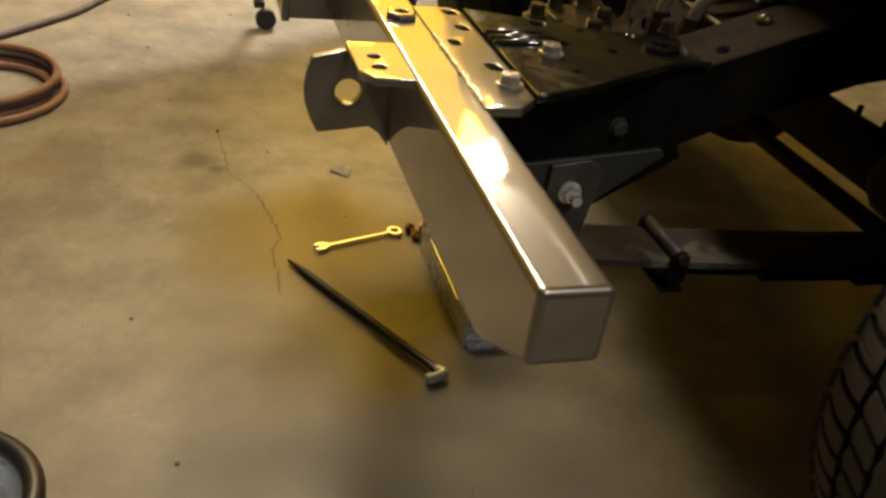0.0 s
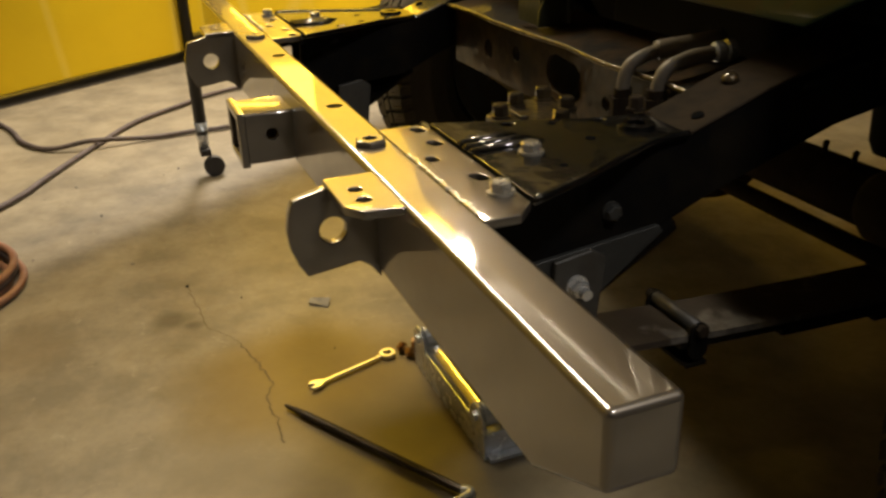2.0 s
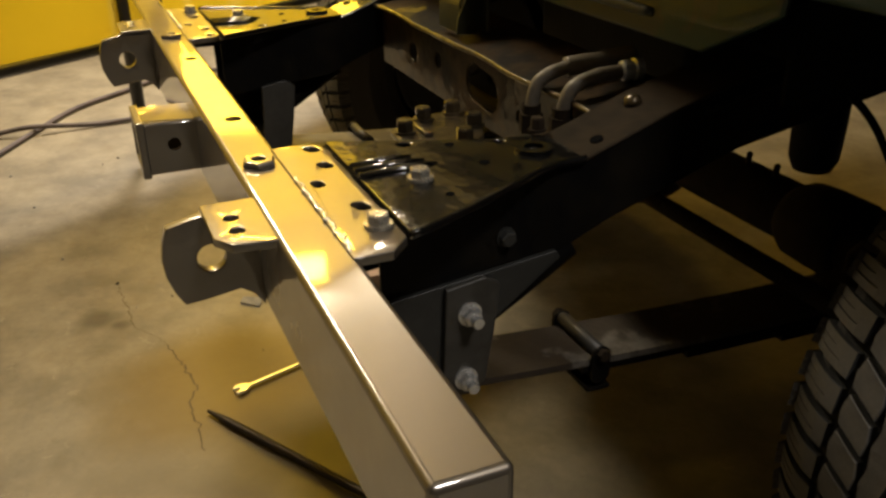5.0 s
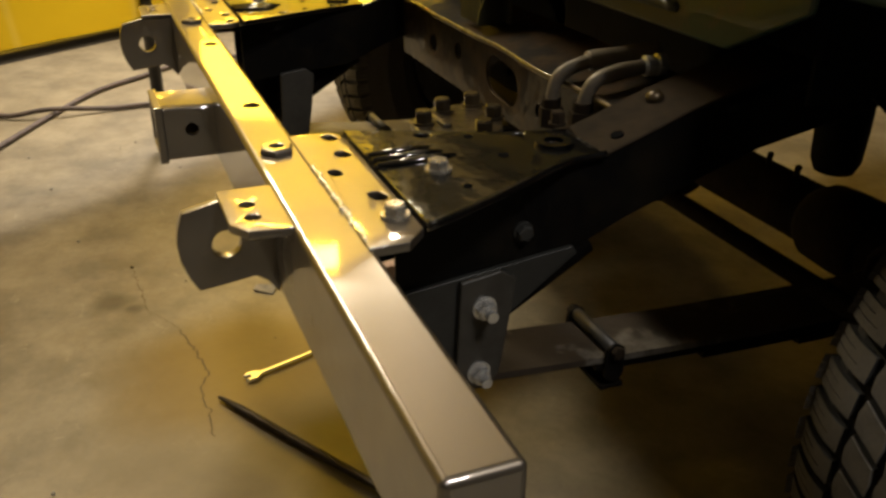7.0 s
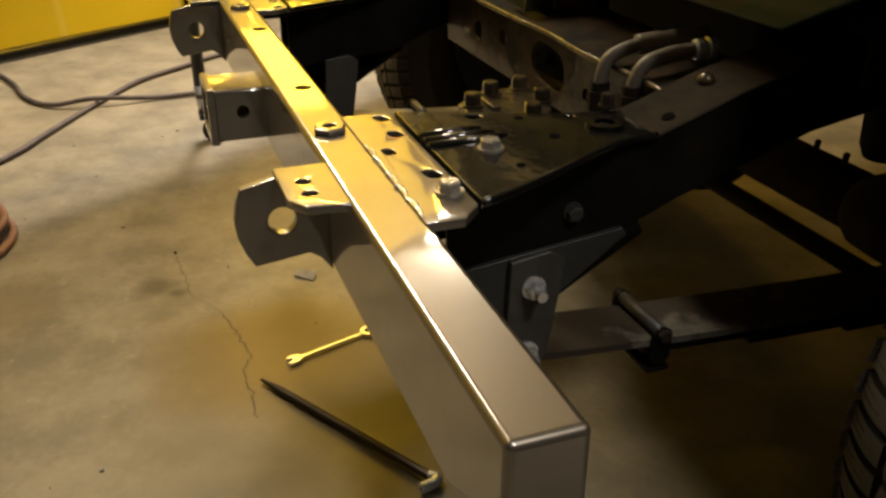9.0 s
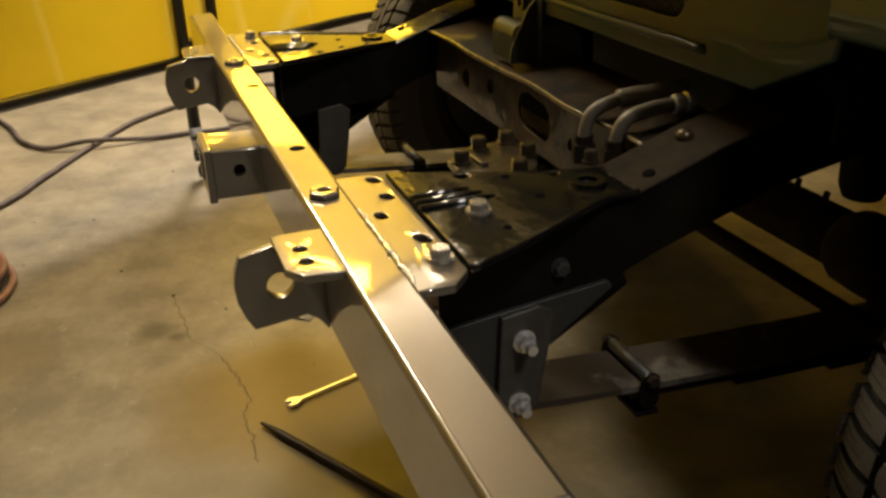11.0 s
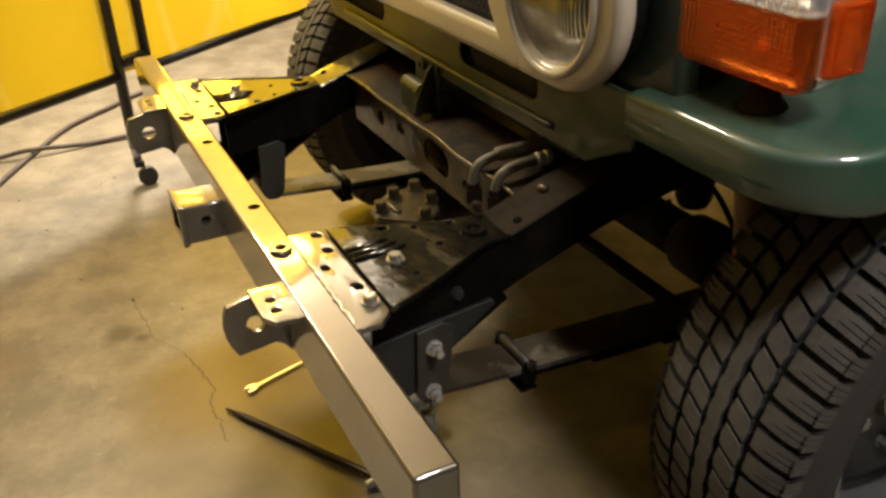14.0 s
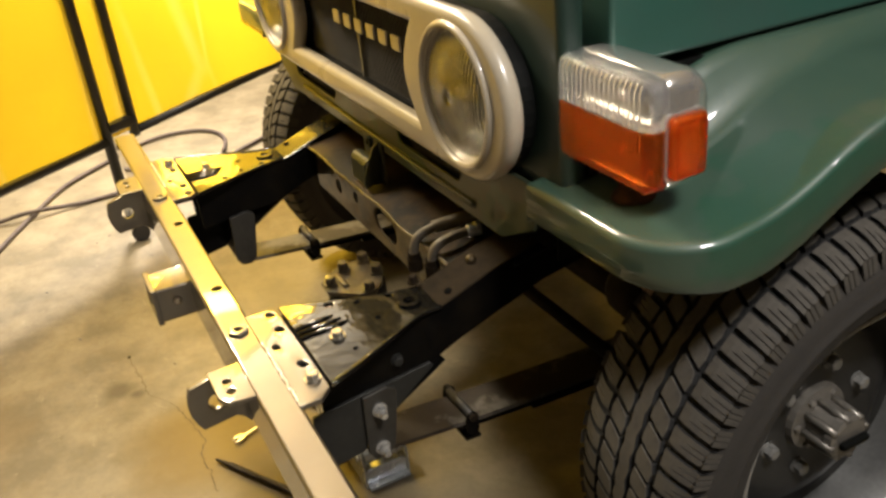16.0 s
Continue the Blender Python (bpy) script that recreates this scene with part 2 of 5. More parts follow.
for m in (HORN_BLACK, FRAME_BLACK):
    m.node_tree.nodes["Principled BSDF"].inputs["Coat Roughness"].default_value = 0.08
    m.node_tree.nodes["Principled BSDF"].inputs["Specular IOR Level"].default_value = 0.05
OILY_STEEL = mat("oily_cast_steel", (0.075, 0.052, 0.024), 0.35, 0.5, 0.5, 30, 0.5, 70, coat=0.9, dark=(0.02, 0.015, 0.008), patch=(0.40, 0.62))


def rippled(m, scale, strength):
    """A wet film that has run and dried: the clear coat itself is uneven."""
    nt = m.node_tree
    co = next(n for n in nt.nodes if n.type == "TEX_COORD")
    nz = nt.nodes.new("ShaderNodeTexNoise")
    nz.inputs["Scale"].default_value, nz.inputs["Detail"].default_value = scale, 3
    bp = nt.nodes.new("ShaderNodeBump")
    bp.inputs["Strength"].default_value, bp.inputs["Distance"].default_value = strength, 0.004
    nt.links.new(co.outputs["Object"], nz.inputs["Vector"])
    nt.links.new(nz.outputs["Fac"], bp.inputs["Height"])
    nt.links.new(bp.outputs[0], nt.nodes["Principled BSDF"].inputs["Coat Normal"])


rippled(HORN_BLACK, 20, 0.35)
rippled(FRAME_BLACK, 34, 0.6)
rippled(OILY_STEEL, 60, 0.9)
RUSTY = mat("dirty_steel", (0.026, 0.0172, 0.0092), 0.8, 0.0, 0.5, 12, 0.3, 80, dark=(0.012, 0.009, 0.006))
RUSTY.node_tree.nodes["Principled BSDF"].inputs["Specular IOR Level"].default_value = 0.1
SPRING = mat("spring_steel", (0.115, 0.103, 0.085), 0.6, 0.1, 0.4, 9, 0.3, 90, dark=(0.028, 0.019, 0.011), patch=(0.42, 0.48))
LINE_GREY = mat("grey_line_rubber", (0.17, 0.145, 0.11), 0.5, 0.1, 0.3, 20, 0.1, 90)
GREEN = mat("green_car_paint", (0.019, 0.074, 0.056), 0.5, 0.0, 0.14, 5, 0.012, 300, coat=1.0, dark=(0.025, 0.066, 0.053))
GREEN.node_tree.nodes["Principled BSDF"].inputs["Coat IOR"].default_value = 1.6
GREEN.node_tree.nodes["Principled BSDF"].inputs["Coat Roughness"].default_value = 0.035


def dusty(m, dust, rough, lo, hi, scale):
    """Lays a matt film of dust over a paint, wiped away in patches with a sharp ragged edge."""
    nt = m.node_tree
    b = nt.nodes["Principled BSDF"]
    co = next(n for n in nt.nodes if n.type == "TEX_COORD")
    nz = nt.nodes.new("ShaderNodeTexNoise")
    nz.inputs["Scale"].default_value, nz.inputs["Detail"].default_value, nz.inputs["Roughness"].default_value = scale, 5, 0.55
    nt.links.new(co.outputs["Object"], nz.inputs["Vector"])
    mask = nt.nodes.new("ShaderNodeMapRange")
    mask.inputs[1].default_value, mask.inputs[2].default_value = lo, hi
    nt.links.new(nz.outputs["Fac"], mask.inputs[0])
    mx = nt.nodes.new("ShaderNodeMix")
    mx.data_type = "RGBA"
    mx.inputs[7].default_value = (*dust, 1)
    nt.links.new(mask.outputs[0], mx.inputs[0])
    nt.links.new(b.inputs["Base Color"].links[0].from_socket, mx.inputs[6])
    nt.links.new(mx.outputs[2], b.inputs["Base Color"])
    gloss = nt.nodes.new("ShaderNodeMapRange")
    gloss.inputs[3].default_value, gloss.inputs[4].default_value = 0.03, rough
    nt.links.new(mask.outputs[0], gloss.inputs[0])
    nt.links.new(gloss.outputs[0], b.inputs["Coat Roughness"])
    return m


FENDER_GREEN = mat("fender_green_paint", (0.0160, 0.066, 0.040), 0.5, 0.0, 0.14, 5, 0.012, 300, coat=1.0)
FENDER_GREEN.node_tree.nodes["Principled BSDF"].inputs["Coat IOR"].default_value = 1.6
dusty(FENDER_GREEN, (0.031, 0.064, 0.044), 0.07, 0.42, 0.45, 3.2)
# darker, less glossy green than the hood's, for the grille panel
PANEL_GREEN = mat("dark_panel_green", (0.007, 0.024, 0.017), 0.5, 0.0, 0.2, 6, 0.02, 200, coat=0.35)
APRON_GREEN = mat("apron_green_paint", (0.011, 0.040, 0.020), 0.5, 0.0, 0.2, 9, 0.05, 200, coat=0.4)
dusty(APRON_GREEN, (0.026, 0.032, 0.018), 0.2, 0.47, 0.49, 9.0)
GRIMY_GREEN = mat("grimy_olive_paint", (0.045, 0.048, 0.026), 0.35, 0.2, 0.35, 20, 0.15, 90, coat=0.3, dark=(0.02, 0.022, 0.014))
OILY_RUST = mat("oily_rust_brown", (0.046, 0.026, 0.0085), 0.5, 0.0, 0.5, 14, 0.5, 60, coat=0.45, dark=(0.005, 0.0036, 0.0024), patch=(0.42, 0.56))
OILY_RUST.node_tree.nodes["Principled BSDF"].inputs["Specular IOR Level"].default_value = 0.15
CREAM = mat("cream_enamel", (0.42, 0.37, 0.285), 0.3, 0.0, 0.1, 8, 0.02, 200, coat=0.5)
RUBBER = mat("tyre_rubber", (0.082, 0.073, 0.059), 0.85, 0, 0.35, 18, 0.2, 200, dark=(0.055, 0.049, 0.042))
RUBBER_SIDE = mat("tyre_sidewall_rubber", (0.038, 0.034, 0.030), 0.75, 0, 0.35, 14, 0.2, 200, dark=(0.032, 0.029, 0.026))
# darker copy of the tread rubber, colours the grooves as shaded
RUBBER_SHADED = mat("groove_shade_rubber", (0.010, 0.010, 0.010), 0.9, 0, 0.2, 18, 0.2)
HOSE_RUBBER = mat("hose_rubber", (0.105, 0.080, 0.078), 0.7, 0, 0.35, 18, 0.2, 200, dark=(0.055, 0.043, 0.044))
ORANGE_HOSE = mat("orange_hose", (0.30, 0.15, 0.09), 0.5, 0, 0.25, 25, 0.05)
GALV = mat("zinc_plate", (0.66, 0.69, 0.72), 0.26, 0.55, 0.2, 30, 0.08, 150)
BOLT = mat("bolt_zinc", (0.50, 0.46, 0.38), 0.28, 0.75, 0.15, 60, 0.05)
WRENCH = mat("satin_chrome", (0.80, 0.79, 0.76), 0.34, 0.9, 0.1, 40, 0.03)
CHROME = mat("chrome", (0.75, 0.73, 0.7), 0.16, 0.85, 0.08, 20, 0.0)
REFLECTOR = mat("silvered_reflector", (0.92, 0.91, 0.88), 0.1, 1.0, 0.04, 30, 0.0)
LENS_BACK = mat("lamp_silver_back", (0.28, 0.275, 0.26), 0.25, 0.85, 0.3, 60, 0.2, 120)
ROLLER = mat("polished_roller", (0.72, 0.71, 0.68), 0.16, 0.8, 0.1, 40, 0.03)
# near-black that stands in for the shade inside holes and openings
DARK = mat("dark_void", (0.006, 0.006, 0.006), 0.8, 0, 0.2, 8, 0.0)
PRYBAR = mat("blackened_steel", (0.042, 0.032, 0.025), 0.45, 0.5, 0.4, 30, 0.1)
RIM = mat("grey_wheel_paint", (0.34, 0.335, 0.32), 0.25, 0.5, 0.25, 12, 0.05)
AMBER = clear("amber_plastic", (1.0, 0.24, 0.025), 0.04, 1.45, 0.96)
CLEAR = clear("clear_plastic", (0.95, 0.93, 0.9), 0.05, 1.45, 0.94)
GLASS = fluted("headlight_glass")
SHACKLE = mat("grey_shackle_plate", (0.050, 0.046, 0.038), 0.5, 0.2, 0.4, 14, 0.15, 90, dark=(0.022, 0.018, 0.012))
GUSSET_GREY = mat("gusset_grey", (0.036, 0.036, 0.033), 0.4, 0.3, 0.3, 14, 0.1, 90)
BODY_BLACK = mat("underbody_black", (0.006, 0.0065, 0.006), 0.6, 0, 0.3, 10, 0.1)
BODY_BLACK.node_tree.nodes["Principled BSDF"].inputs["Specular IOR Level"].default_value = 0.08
CARTON = mat("printed_carton", (0.5, 0.36, 0.3), 0.7, 0, 0.2, 30, 0.05)
SHOCK = mat("ochre_shock_paint", (0.2, 0.09, 0.02), 0.45, 0, 0.3, 20, 0.1)
CRACK = mat("crack_dirt", (0.12, 0.088, 0.045), 0.9, 0, 0.3, 30, 0.1)
MESH_WIRE = mat("grille_wire", (0.15, 0.145, 0.14), 0.4, 0.4, 0.2, 30, 0.0)
WHITE_PLASTIC = mat("white_plastic", (0.7, 0.69, 0.66), 0.4, 0, 0.08, 12, 0.02)
# wheel tones step from bright lip to grey barrel to near-black disc
WHEEL_DARK = mat("dark_wheel_disc", (0.035, 0.034, 0.032), 0.4, 0.2, 0.3, 12, 0.05)
RIM_GREY = mat("rim_barrel_grey", (0.13, 0.13, 0.127), 0.45, 0.3, 0.3, 12, 0.05)
HUB = mat("hub_casting", (0.27, 0.25, 0.22), 0.4, 0.6, 0.25, 20, 0.1)
PAPER = mat("grey_card", (0.3, 0.28, 0.24), 0.8, 0, 0.3, 60, 0.1)
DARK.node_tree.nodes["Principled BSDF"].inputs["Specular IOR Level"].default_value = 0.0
rippled(OILY_RUST, 30, 0.45)
BRASS = mat("brass_fitting", (0.45, 0.26, 0.1), 0.3, 0.9, 0.3, 60, 0.1)


# ---- mesh helpers ----
def part(name, bm, material, parent=None, label="", smooth=False, bevel=0.0, seg=2):
    """Links a bmesh as one mesh object under a thing or a part."""
    bmesh.ops.recalc_face_normals(bm, faces=bm.faces)
    me = bpy.data.meshes.new(name)
    bm.to_mesh(me)
    bm.free()
    if smooth:
        me.shade_smooth()
    for mm in material if isinstance(material, (list, tuple)) else (material,):
        me.materials.append(mm)
    ob = new(name, me)
    if parent:
        ob.parent = parent
    if label:
        ob["label"] = label
    if name in ("amber_lens", "clear_lens", "side_lens"):
        sol = ob.modifiers.new("thick", "SOLIDIFY")
        sol.thickness, sol.offset = 0.0018, -1
    if name in ("headlight", "amber_lens", "clear_lens", "side_lens"):
        ob.visible_shadow = False
    if bevel:
        mod = ob.modifiers.new("bevel", "BEVEL")
        mod.width, mod.segments, mod.limit_method, mod.angle_limit = bevel, seg, "ANGLE", radians(35)
        mod.harden_normals = False
        me.shade_smooth()
        wn = ob.modifiers.new("even_shading", "WEIGHTED_NORMAL")
        wn.keep_sharp = False
    return ob


def thing(name, label, category, group="", at=(0, 0, 0)):
    ob = new(name)
    ob.location = at
    ob.empty_display_size = 0.05
    return tagged(ob, label, category, group)


def box(bm, x0, x1, y0, y1, z0, z1):
    v = [bm.verts.new((x, y, z)) for x in (x0, x1) for y in (y0, y1) for z in (z0, z1)]
    for f in ((0, 1, 3, 2), (4, 6, 7, 5), (0, 4, 5, 1), (2, 3, 7, 6), (0, 2, 6, 4), (1, 5, 7, 3)):
        bm.faces.new([v[i] for i in f])
    return v


def frame_of(a, b):
    d = (Vector(b) - Vector(a)).normalized()
    u = d.orthogonal().normalized()
    return d, u, d.cross(u)


def cyl(bm, a, b, r, r2=None, seg=16, caps=True, turn=0.0):
    r2 = r if r2 is None else r2
    d, u, w = frame_of(a, b)
    rings = []
    for p, rr in ((Vector(a), r), (Vector(b), r2)):
        rings.append([bm.verts.new(p + rr * (math.cos(t) * u + math.sin(t) * w)) for t in (2 * math.pi * k / seg + turn for k in range(seg))])
    for k in range(seg):
        bm.faces.new((rings[0][k], rings[0][(k + 1) % seg], rings[1][(k + 1) % seg], rings[1][k]))
    if caps:
        bm.faces.new(rings[0][::-1])
        bm.faces.new(rings[1])


def sweep(bm, pts, r, seg=10, closed=False):
    """A round tube along points."""
    pts = [Vector(p) for p in pts]
    n, rings, up = len(pts), [], None
    for i, p in enumerate(pts):
        a = pts[(i - 1) % n] if closed or i else p
        b = pts[(i + 1) % n] if closed or i < n - 1 else p
        d = (b - a).normalized()
        up = d.orthogonal().normalized() if up is None else (up - d * up.dot(d)).normalized()
        w = d.cross(up)
        rings.append([bm.verts.new(p + r * (math.cos(t) * up + math.sin(t) * w)) for t in (2 * math.pi * k / seg for k in range(seg))])
    for i in range(n if closed else n - 1):
        A, B = rings[i], rings[(i + 1) % n]
        for k in range(seg):
            bm.faces.new((A[k], A[(k + 1) % seg], B[(k + 1) % seg], B[k]))
    if not closed:
        bm.faces.new(rings[0][::-1])
        bm.faces.new(rings[-1])


def spline(ctrl, n=8, closed=False):
    """Catmull-Rom points through the control points."""
    c = [Vector(p) for p in ctrl]
    m, out = len(c), []
    for i in range(m if closed else m - 1):
        p0 = c[(i - 1) % m] if closed or i else c[0]
        p1, p2 = c[i], c[(i + 1) % m]
        p3 = c[(i + 2) % m] if closed or i + 2 < m else c[-1]
        for k in range(n):
            t = k / n
            out.append(0.5 * (2 * p1 + (p2 - p0) * t + (2 * p0 - 5 * p1 + 4 * p2 - p3) * t * t + (3 * p1 - p0 - 3 * p2 + p3) * t ** 3))
    if not closed:
        out.append(c[-1])
    return out


def lathe(bm, profile, origin, axis, seg=32, close=True):
    """Turns (radius, along) pairs round an axis."""
    o, (d, u, w) = Vector(origin), frame_of((0, 0, 0), axis)
    rings = [[bm.verts.new(o + d * h + r * (math.cos(t) * u + math.sin(t) * w)) for t in (2 * math.pi * k / seg for k in range(seg))] for r, h in profile]
    for A, B in zip(rings, rings[1:]):
        for k in range(seg):
            bm.faces.new((A[k], A[(k + 1) % seg], B[(k + 1) % seg], B[k]))
    if close:
        bm.faces.new(rings[0][::-1])
        bm.faces.new(rings[-1])


def loft(bm, rings, cap=True):
    """Skins rings of equally many points."""
    vs = [[bm.verts.new(p) for p in ring] for ring in rings]
    for A, B in zip(vs, vs[1:]):
        for k in range(len(A)):
            bm.faces.new((A[k], A[(k + 1) % len(A)], B[(k + 1) % len(A)], B[k]))
    if cap:
        bm.faces.new(vs[-1])
    return vs


AXES3 = {"x": (1, 2, 0), "y": (0, 2, 1), "z": (0, 1, 2)}


def plate(bm, outer, holes, axis, lo, hi):
    """A flat plate with holes: outline and holes in the two other axes, thick from lo to hi along the axis."""
    ia, ib, ic = AXES3[axis]

    def at(p, c):
        q = [0, 0, 0]
        q[ia], q[ib], q[ic] = p[0], p[1], c
        return q
    loops = [outer, *holes]
    sides = []
    for c in (lo, hi):
        edges, rings = [], []
        for lp in loops:
            vs = [bm.verts.new(at(p, c)) for p in lp]
            rings.append(vs)
            edges += [bm.edges.new((vs[i], vs[(i + 1) % len(vs)])) for i in range(len(vs))]
        bmesh.ops.triangle_fill(bm, edges=edges, use_beauty=True, use_dissolve=False)
        sides.append(rings)
    for A, B in zip(*sides):
        for i in range(len(A)):
            j = (i + 1) % len(A)
            bm.faces.new((A[i], A[j], B[j], B[i]))


def ring2(cx, cy, r, seg=16, sx=1.0, sy=1.0, turn=0.0):
    return [(cx + r * sx * math.cos(t), cy + r * sy * math.sin(t)) for t in (2 * math.pi * k / seg + turn for k in range(seg))]


def slot2(cx, cy, length, r, ang=0.0, seg=8):
    """A rounded slot."""
    out, h = [], length / 2 - r
    for s in (1, -1):
        for k in range(seg + 1):
            t = -math.pi / 2 + math.pi * k / seg + (0 if s > 0 else math.pi)
            x, y = s * h + r * math.cos(t), r * math.sin(t)
            out.append((cx + x * math.cos(ang) - y * math.sin(ang), cy + x * math.sin(ang) + y * math.cos(ang)))
    return out


def hexbolt(name, parent, at, axis=(0, 0, 1), across=0.018, high=0.008, washer=True, material=None, label=""):
    """A hexagon head on its washer, with a slightly domed top."""
    bm = bmesh.new()
    a = Vector(at)
    d = Vector(axis).normalized()
    w = 0.0
    if washer:
        w = 0.0025
        cyl(bm, a, a + d * w, across * 0.72, seg=20)
    r = across / 2 / math.cos(math.pi / 6)
    lathe(bm, [(r, w), (r, w + high * 0.85), (r * 0.82, w + high)], a, d, 6)
    return part(name, bm, material or BOLT, parent, label)


def cut(ob, cutters):
    """Cuts solid shapes out of a mesh and keeps the result as its plain mesh."""
    me = bpy.data.meshes.new("cutter")
    bmesh.ops.recalc_face_normals(cutters, faces=cutters.faces)
    cutters.to_mesh(me)
    cutters.free()
    tool = new("cutter", me)
    mod = ob.modifiers.new("cut", "BOOLEAN")
    mod.operation, mod.object, mod.solver = "DIFFERENCE", tool, "EXACT"
    bpy.context.view_layer.update()
    done = bpy.data.meshes.new_from_object(ob.evaluated_get(bpy.context.evaluated_depsgraph_get()))
    ob.modifiers.clear()
    done.name = ob.name
    ob.data = done
    bpy.data.objects.remove(tool)
    return ob


def flat_faces(ob, least=0.004):
    """Flat shading on the large faces, so that only the rounded edges shade smoothly."""
    v = ob.data.vertices
    for f in ob.data.polygons:
        n = f.normal
        slim = min((v[i].co - v[j].co).length for i, j in f.edge_keys) < least
        f.use_smooth = len(f.vertices) == 4 and slim and max(map(abs, n)) < 0.9999


# ---- setting ----
def slab(name, x0, x1, y0, y1, z0, z1, material, label):
    bm = bmesh.new()
    box(bm, x0, x1, y0, y1, z0, z1)
    return tagged(part(name, bm, material), label, "setting", kind="structure")


slab("floor", -6, 4, -4, 6, -0.1, 0, CONCRETE, "stained grey concrete garage floor with oil patches and a painted shadow")
# walls and ceiling stay out of view; their tones tune bounce and reflections
slab("wall_west", -6.15, -6, -4, 6, 0, 2.8, WALL, "plain beige garage wall")
# unseen wall, made dark so the glossy metal mirrors little here
slab("wall_east", 4, 4.15, -4, 6, 0, 2.8, WALL_DARK, "unseen dark brown garage wall that keeps reflections dim")
slab("wall_south", -6, 4, -4.15, -4, 0, 2.8, WALL, "plain beige garage wall")
slab("wall_north", -6, 4, 6, 6.15, 0, 2.8, WALL, "plain beige garage wall")
slab("ceiling", -6, 4, -4, 6, 2.8, 2.95, CEILING, "plain pale garage ceiling")

# ---- the bumper ----
ZT = 0.657
bumper = thing("front_bumper", "taupe metallic painted steel tube bumper with receiver and tow tabs", "bumper")

bm = bmesh.new()
Y0, Y1, ZB = -0.041, 0.007, 0.561
prof = [(-0.783, ZT), (0.783, ZT), (0.783, 0.604), (0.70, ZB), (-0.70, ZB), (-0.783, 0.604)]
fa = [bm.verts.new((x, Y0, z)) for x, z in prof]
fb = [bm.verts.new((x, Y1, z)) for x, z in prof]
bm.faces.new(fa)
bm.faces.new(fb[::-1])
for i in range(6):
    j = (i + 1) % 6
    bm.faces.new((fa[i], fa[j], fb[j], fb[i]))
bar = part("bar", bm, TAUPE, bumper, bevel=0.0050, seg=4)
bm = bmesh.new()
for x in (-0.152, 0.150):
    cyl(bm, (x, -0.012, ZT - 0.05), (x, -0.012, ZT + 0.02), 0.0095, seg=20)
cyl(bm, (-0.31, Y0 - 0.02, 0.612), (-0.31, Y0 + 0.03, 0.612), 0.009, seg=16)
cut(bar, bm)
# black disc painted in as the shade down each hole
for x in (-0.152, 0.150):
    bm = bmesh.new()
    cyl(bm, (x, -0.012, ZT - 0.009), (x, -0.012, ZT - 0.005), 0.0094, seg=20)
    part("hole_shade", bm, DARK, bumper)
flat_faces(bar)


def mount_plate(s):
    """Bolt-down plate welded behind the bar; s is +1 or -1 for the two sides."""
    o = [(0.270, 0.0018), (0.534, 0.0018), (0.534, 0.034), (0.514, 0.052), (0.292, 0.052), (0.280, 0.050), (0.272, 0.043), (0.270, 0.034)]
    holes = [slot2(0.288, 0.038, 0.018, 0.0062, 0.3), slot2(0.336, 0.038, 0.018, 0.0062, 0.3),
             slot2(0.380, 0.0185, 0.017, 0.0055, 0.1), slot2(0.442, 0.038, 0.020, 0.0064, 0.3)]
    bm = bmesh.new()
    plate(bm, [(s * x, y) for x, y in o], [[(s * x, y) for x, y in h] for h in holes], "z", 0.6505, 0.6590)
    p = part("mounting_plate", bm, TAUPE, bumper, bevel=0.0012, seg=1)
    hexbolt("bolt", p, (s * 0.486, 0.038, 0.659), across=0.0165, high=0.0085)
    # one lumpy bead along the seam
    bm = bmesh.new()
    rnd = random.Random(5 + s)
    rings = []
    for k in range(97):
        x = 0.356 + 0.166 * k / 96
        r = 0.0007 + 0.0021 * max(0.0, noise.noise((k * 0.21, s * 3.0, 0)) + 0.25 * math.sin(k * 1.1)) + rnd.uniform(0, 0.0007)
        off = 0.003 * noise.noise((k * 0.13, 4.0, s)) + rnd.uniform(-0.0006, 0.0006)
        rings.append([(s * x, 0.0045 + off + 1.5 * r * math.cos(t), 0.6588 + r * math.sin(t)) for t in (2 * math.pi * q / 8 for q in range(8))])
    loft(bm, rings)
    part("weld_bead", bm, WELD, bumper, smooth=True)


def insert_nut(x):
    bm = bmesh.new()
    lathe(bm, [(0.0168, 0.0), (0.0168, 0.004), (0.0145, 0.0062), (0.0075, 0.0062), (0.0068, 0.003), (0.0068, -0.012)], (x, -0.017, ZT), (0, 0, 1), 6)
    part("insert_nut", bm, TAUPE, bumper, bevel=0.0006, seg=1)
    # black disc stands for the shade in the threaded bore
    bm = bmesh.new()
    cyl(bm, (x, -0.017, ZT + 0.0005), (x, -0.017, ZT + 0.0032), 0.0068, seg=16)
    part("threaded_hole_shade", bm, DARK, bumper)


def tow_tab(s):
    """Angle bracket: a flat flange on the bar and an upright ear with a round eye."""
    tab = part("tow_tab", bmesh_flange(s), TAUPE, bumper, bevel=0.0012, seg=1)
    ear = [(-0.040, 0.655), (-0.082, 0.653), (-0.116, 0.645), (-0.1205, 0.632), (-0.123, 0.616), (-0.1215, 0.600), (-0.116, 0.584), (-0.109, 0.571),
           (-0.090, 0.573), (-0.060, 0.577), (-0.050, 0.570), (-0.040, 0.556)]
    bm = bmesh.new()
    plate(bm, ear, [ring2(-0.082, 0.612, 0.0125, 20)], "x", *sorted((s * 0.381, s * 0.392)))
    part("ear", bm, TAUPE, tab, bevel=0.0012, seg=1)


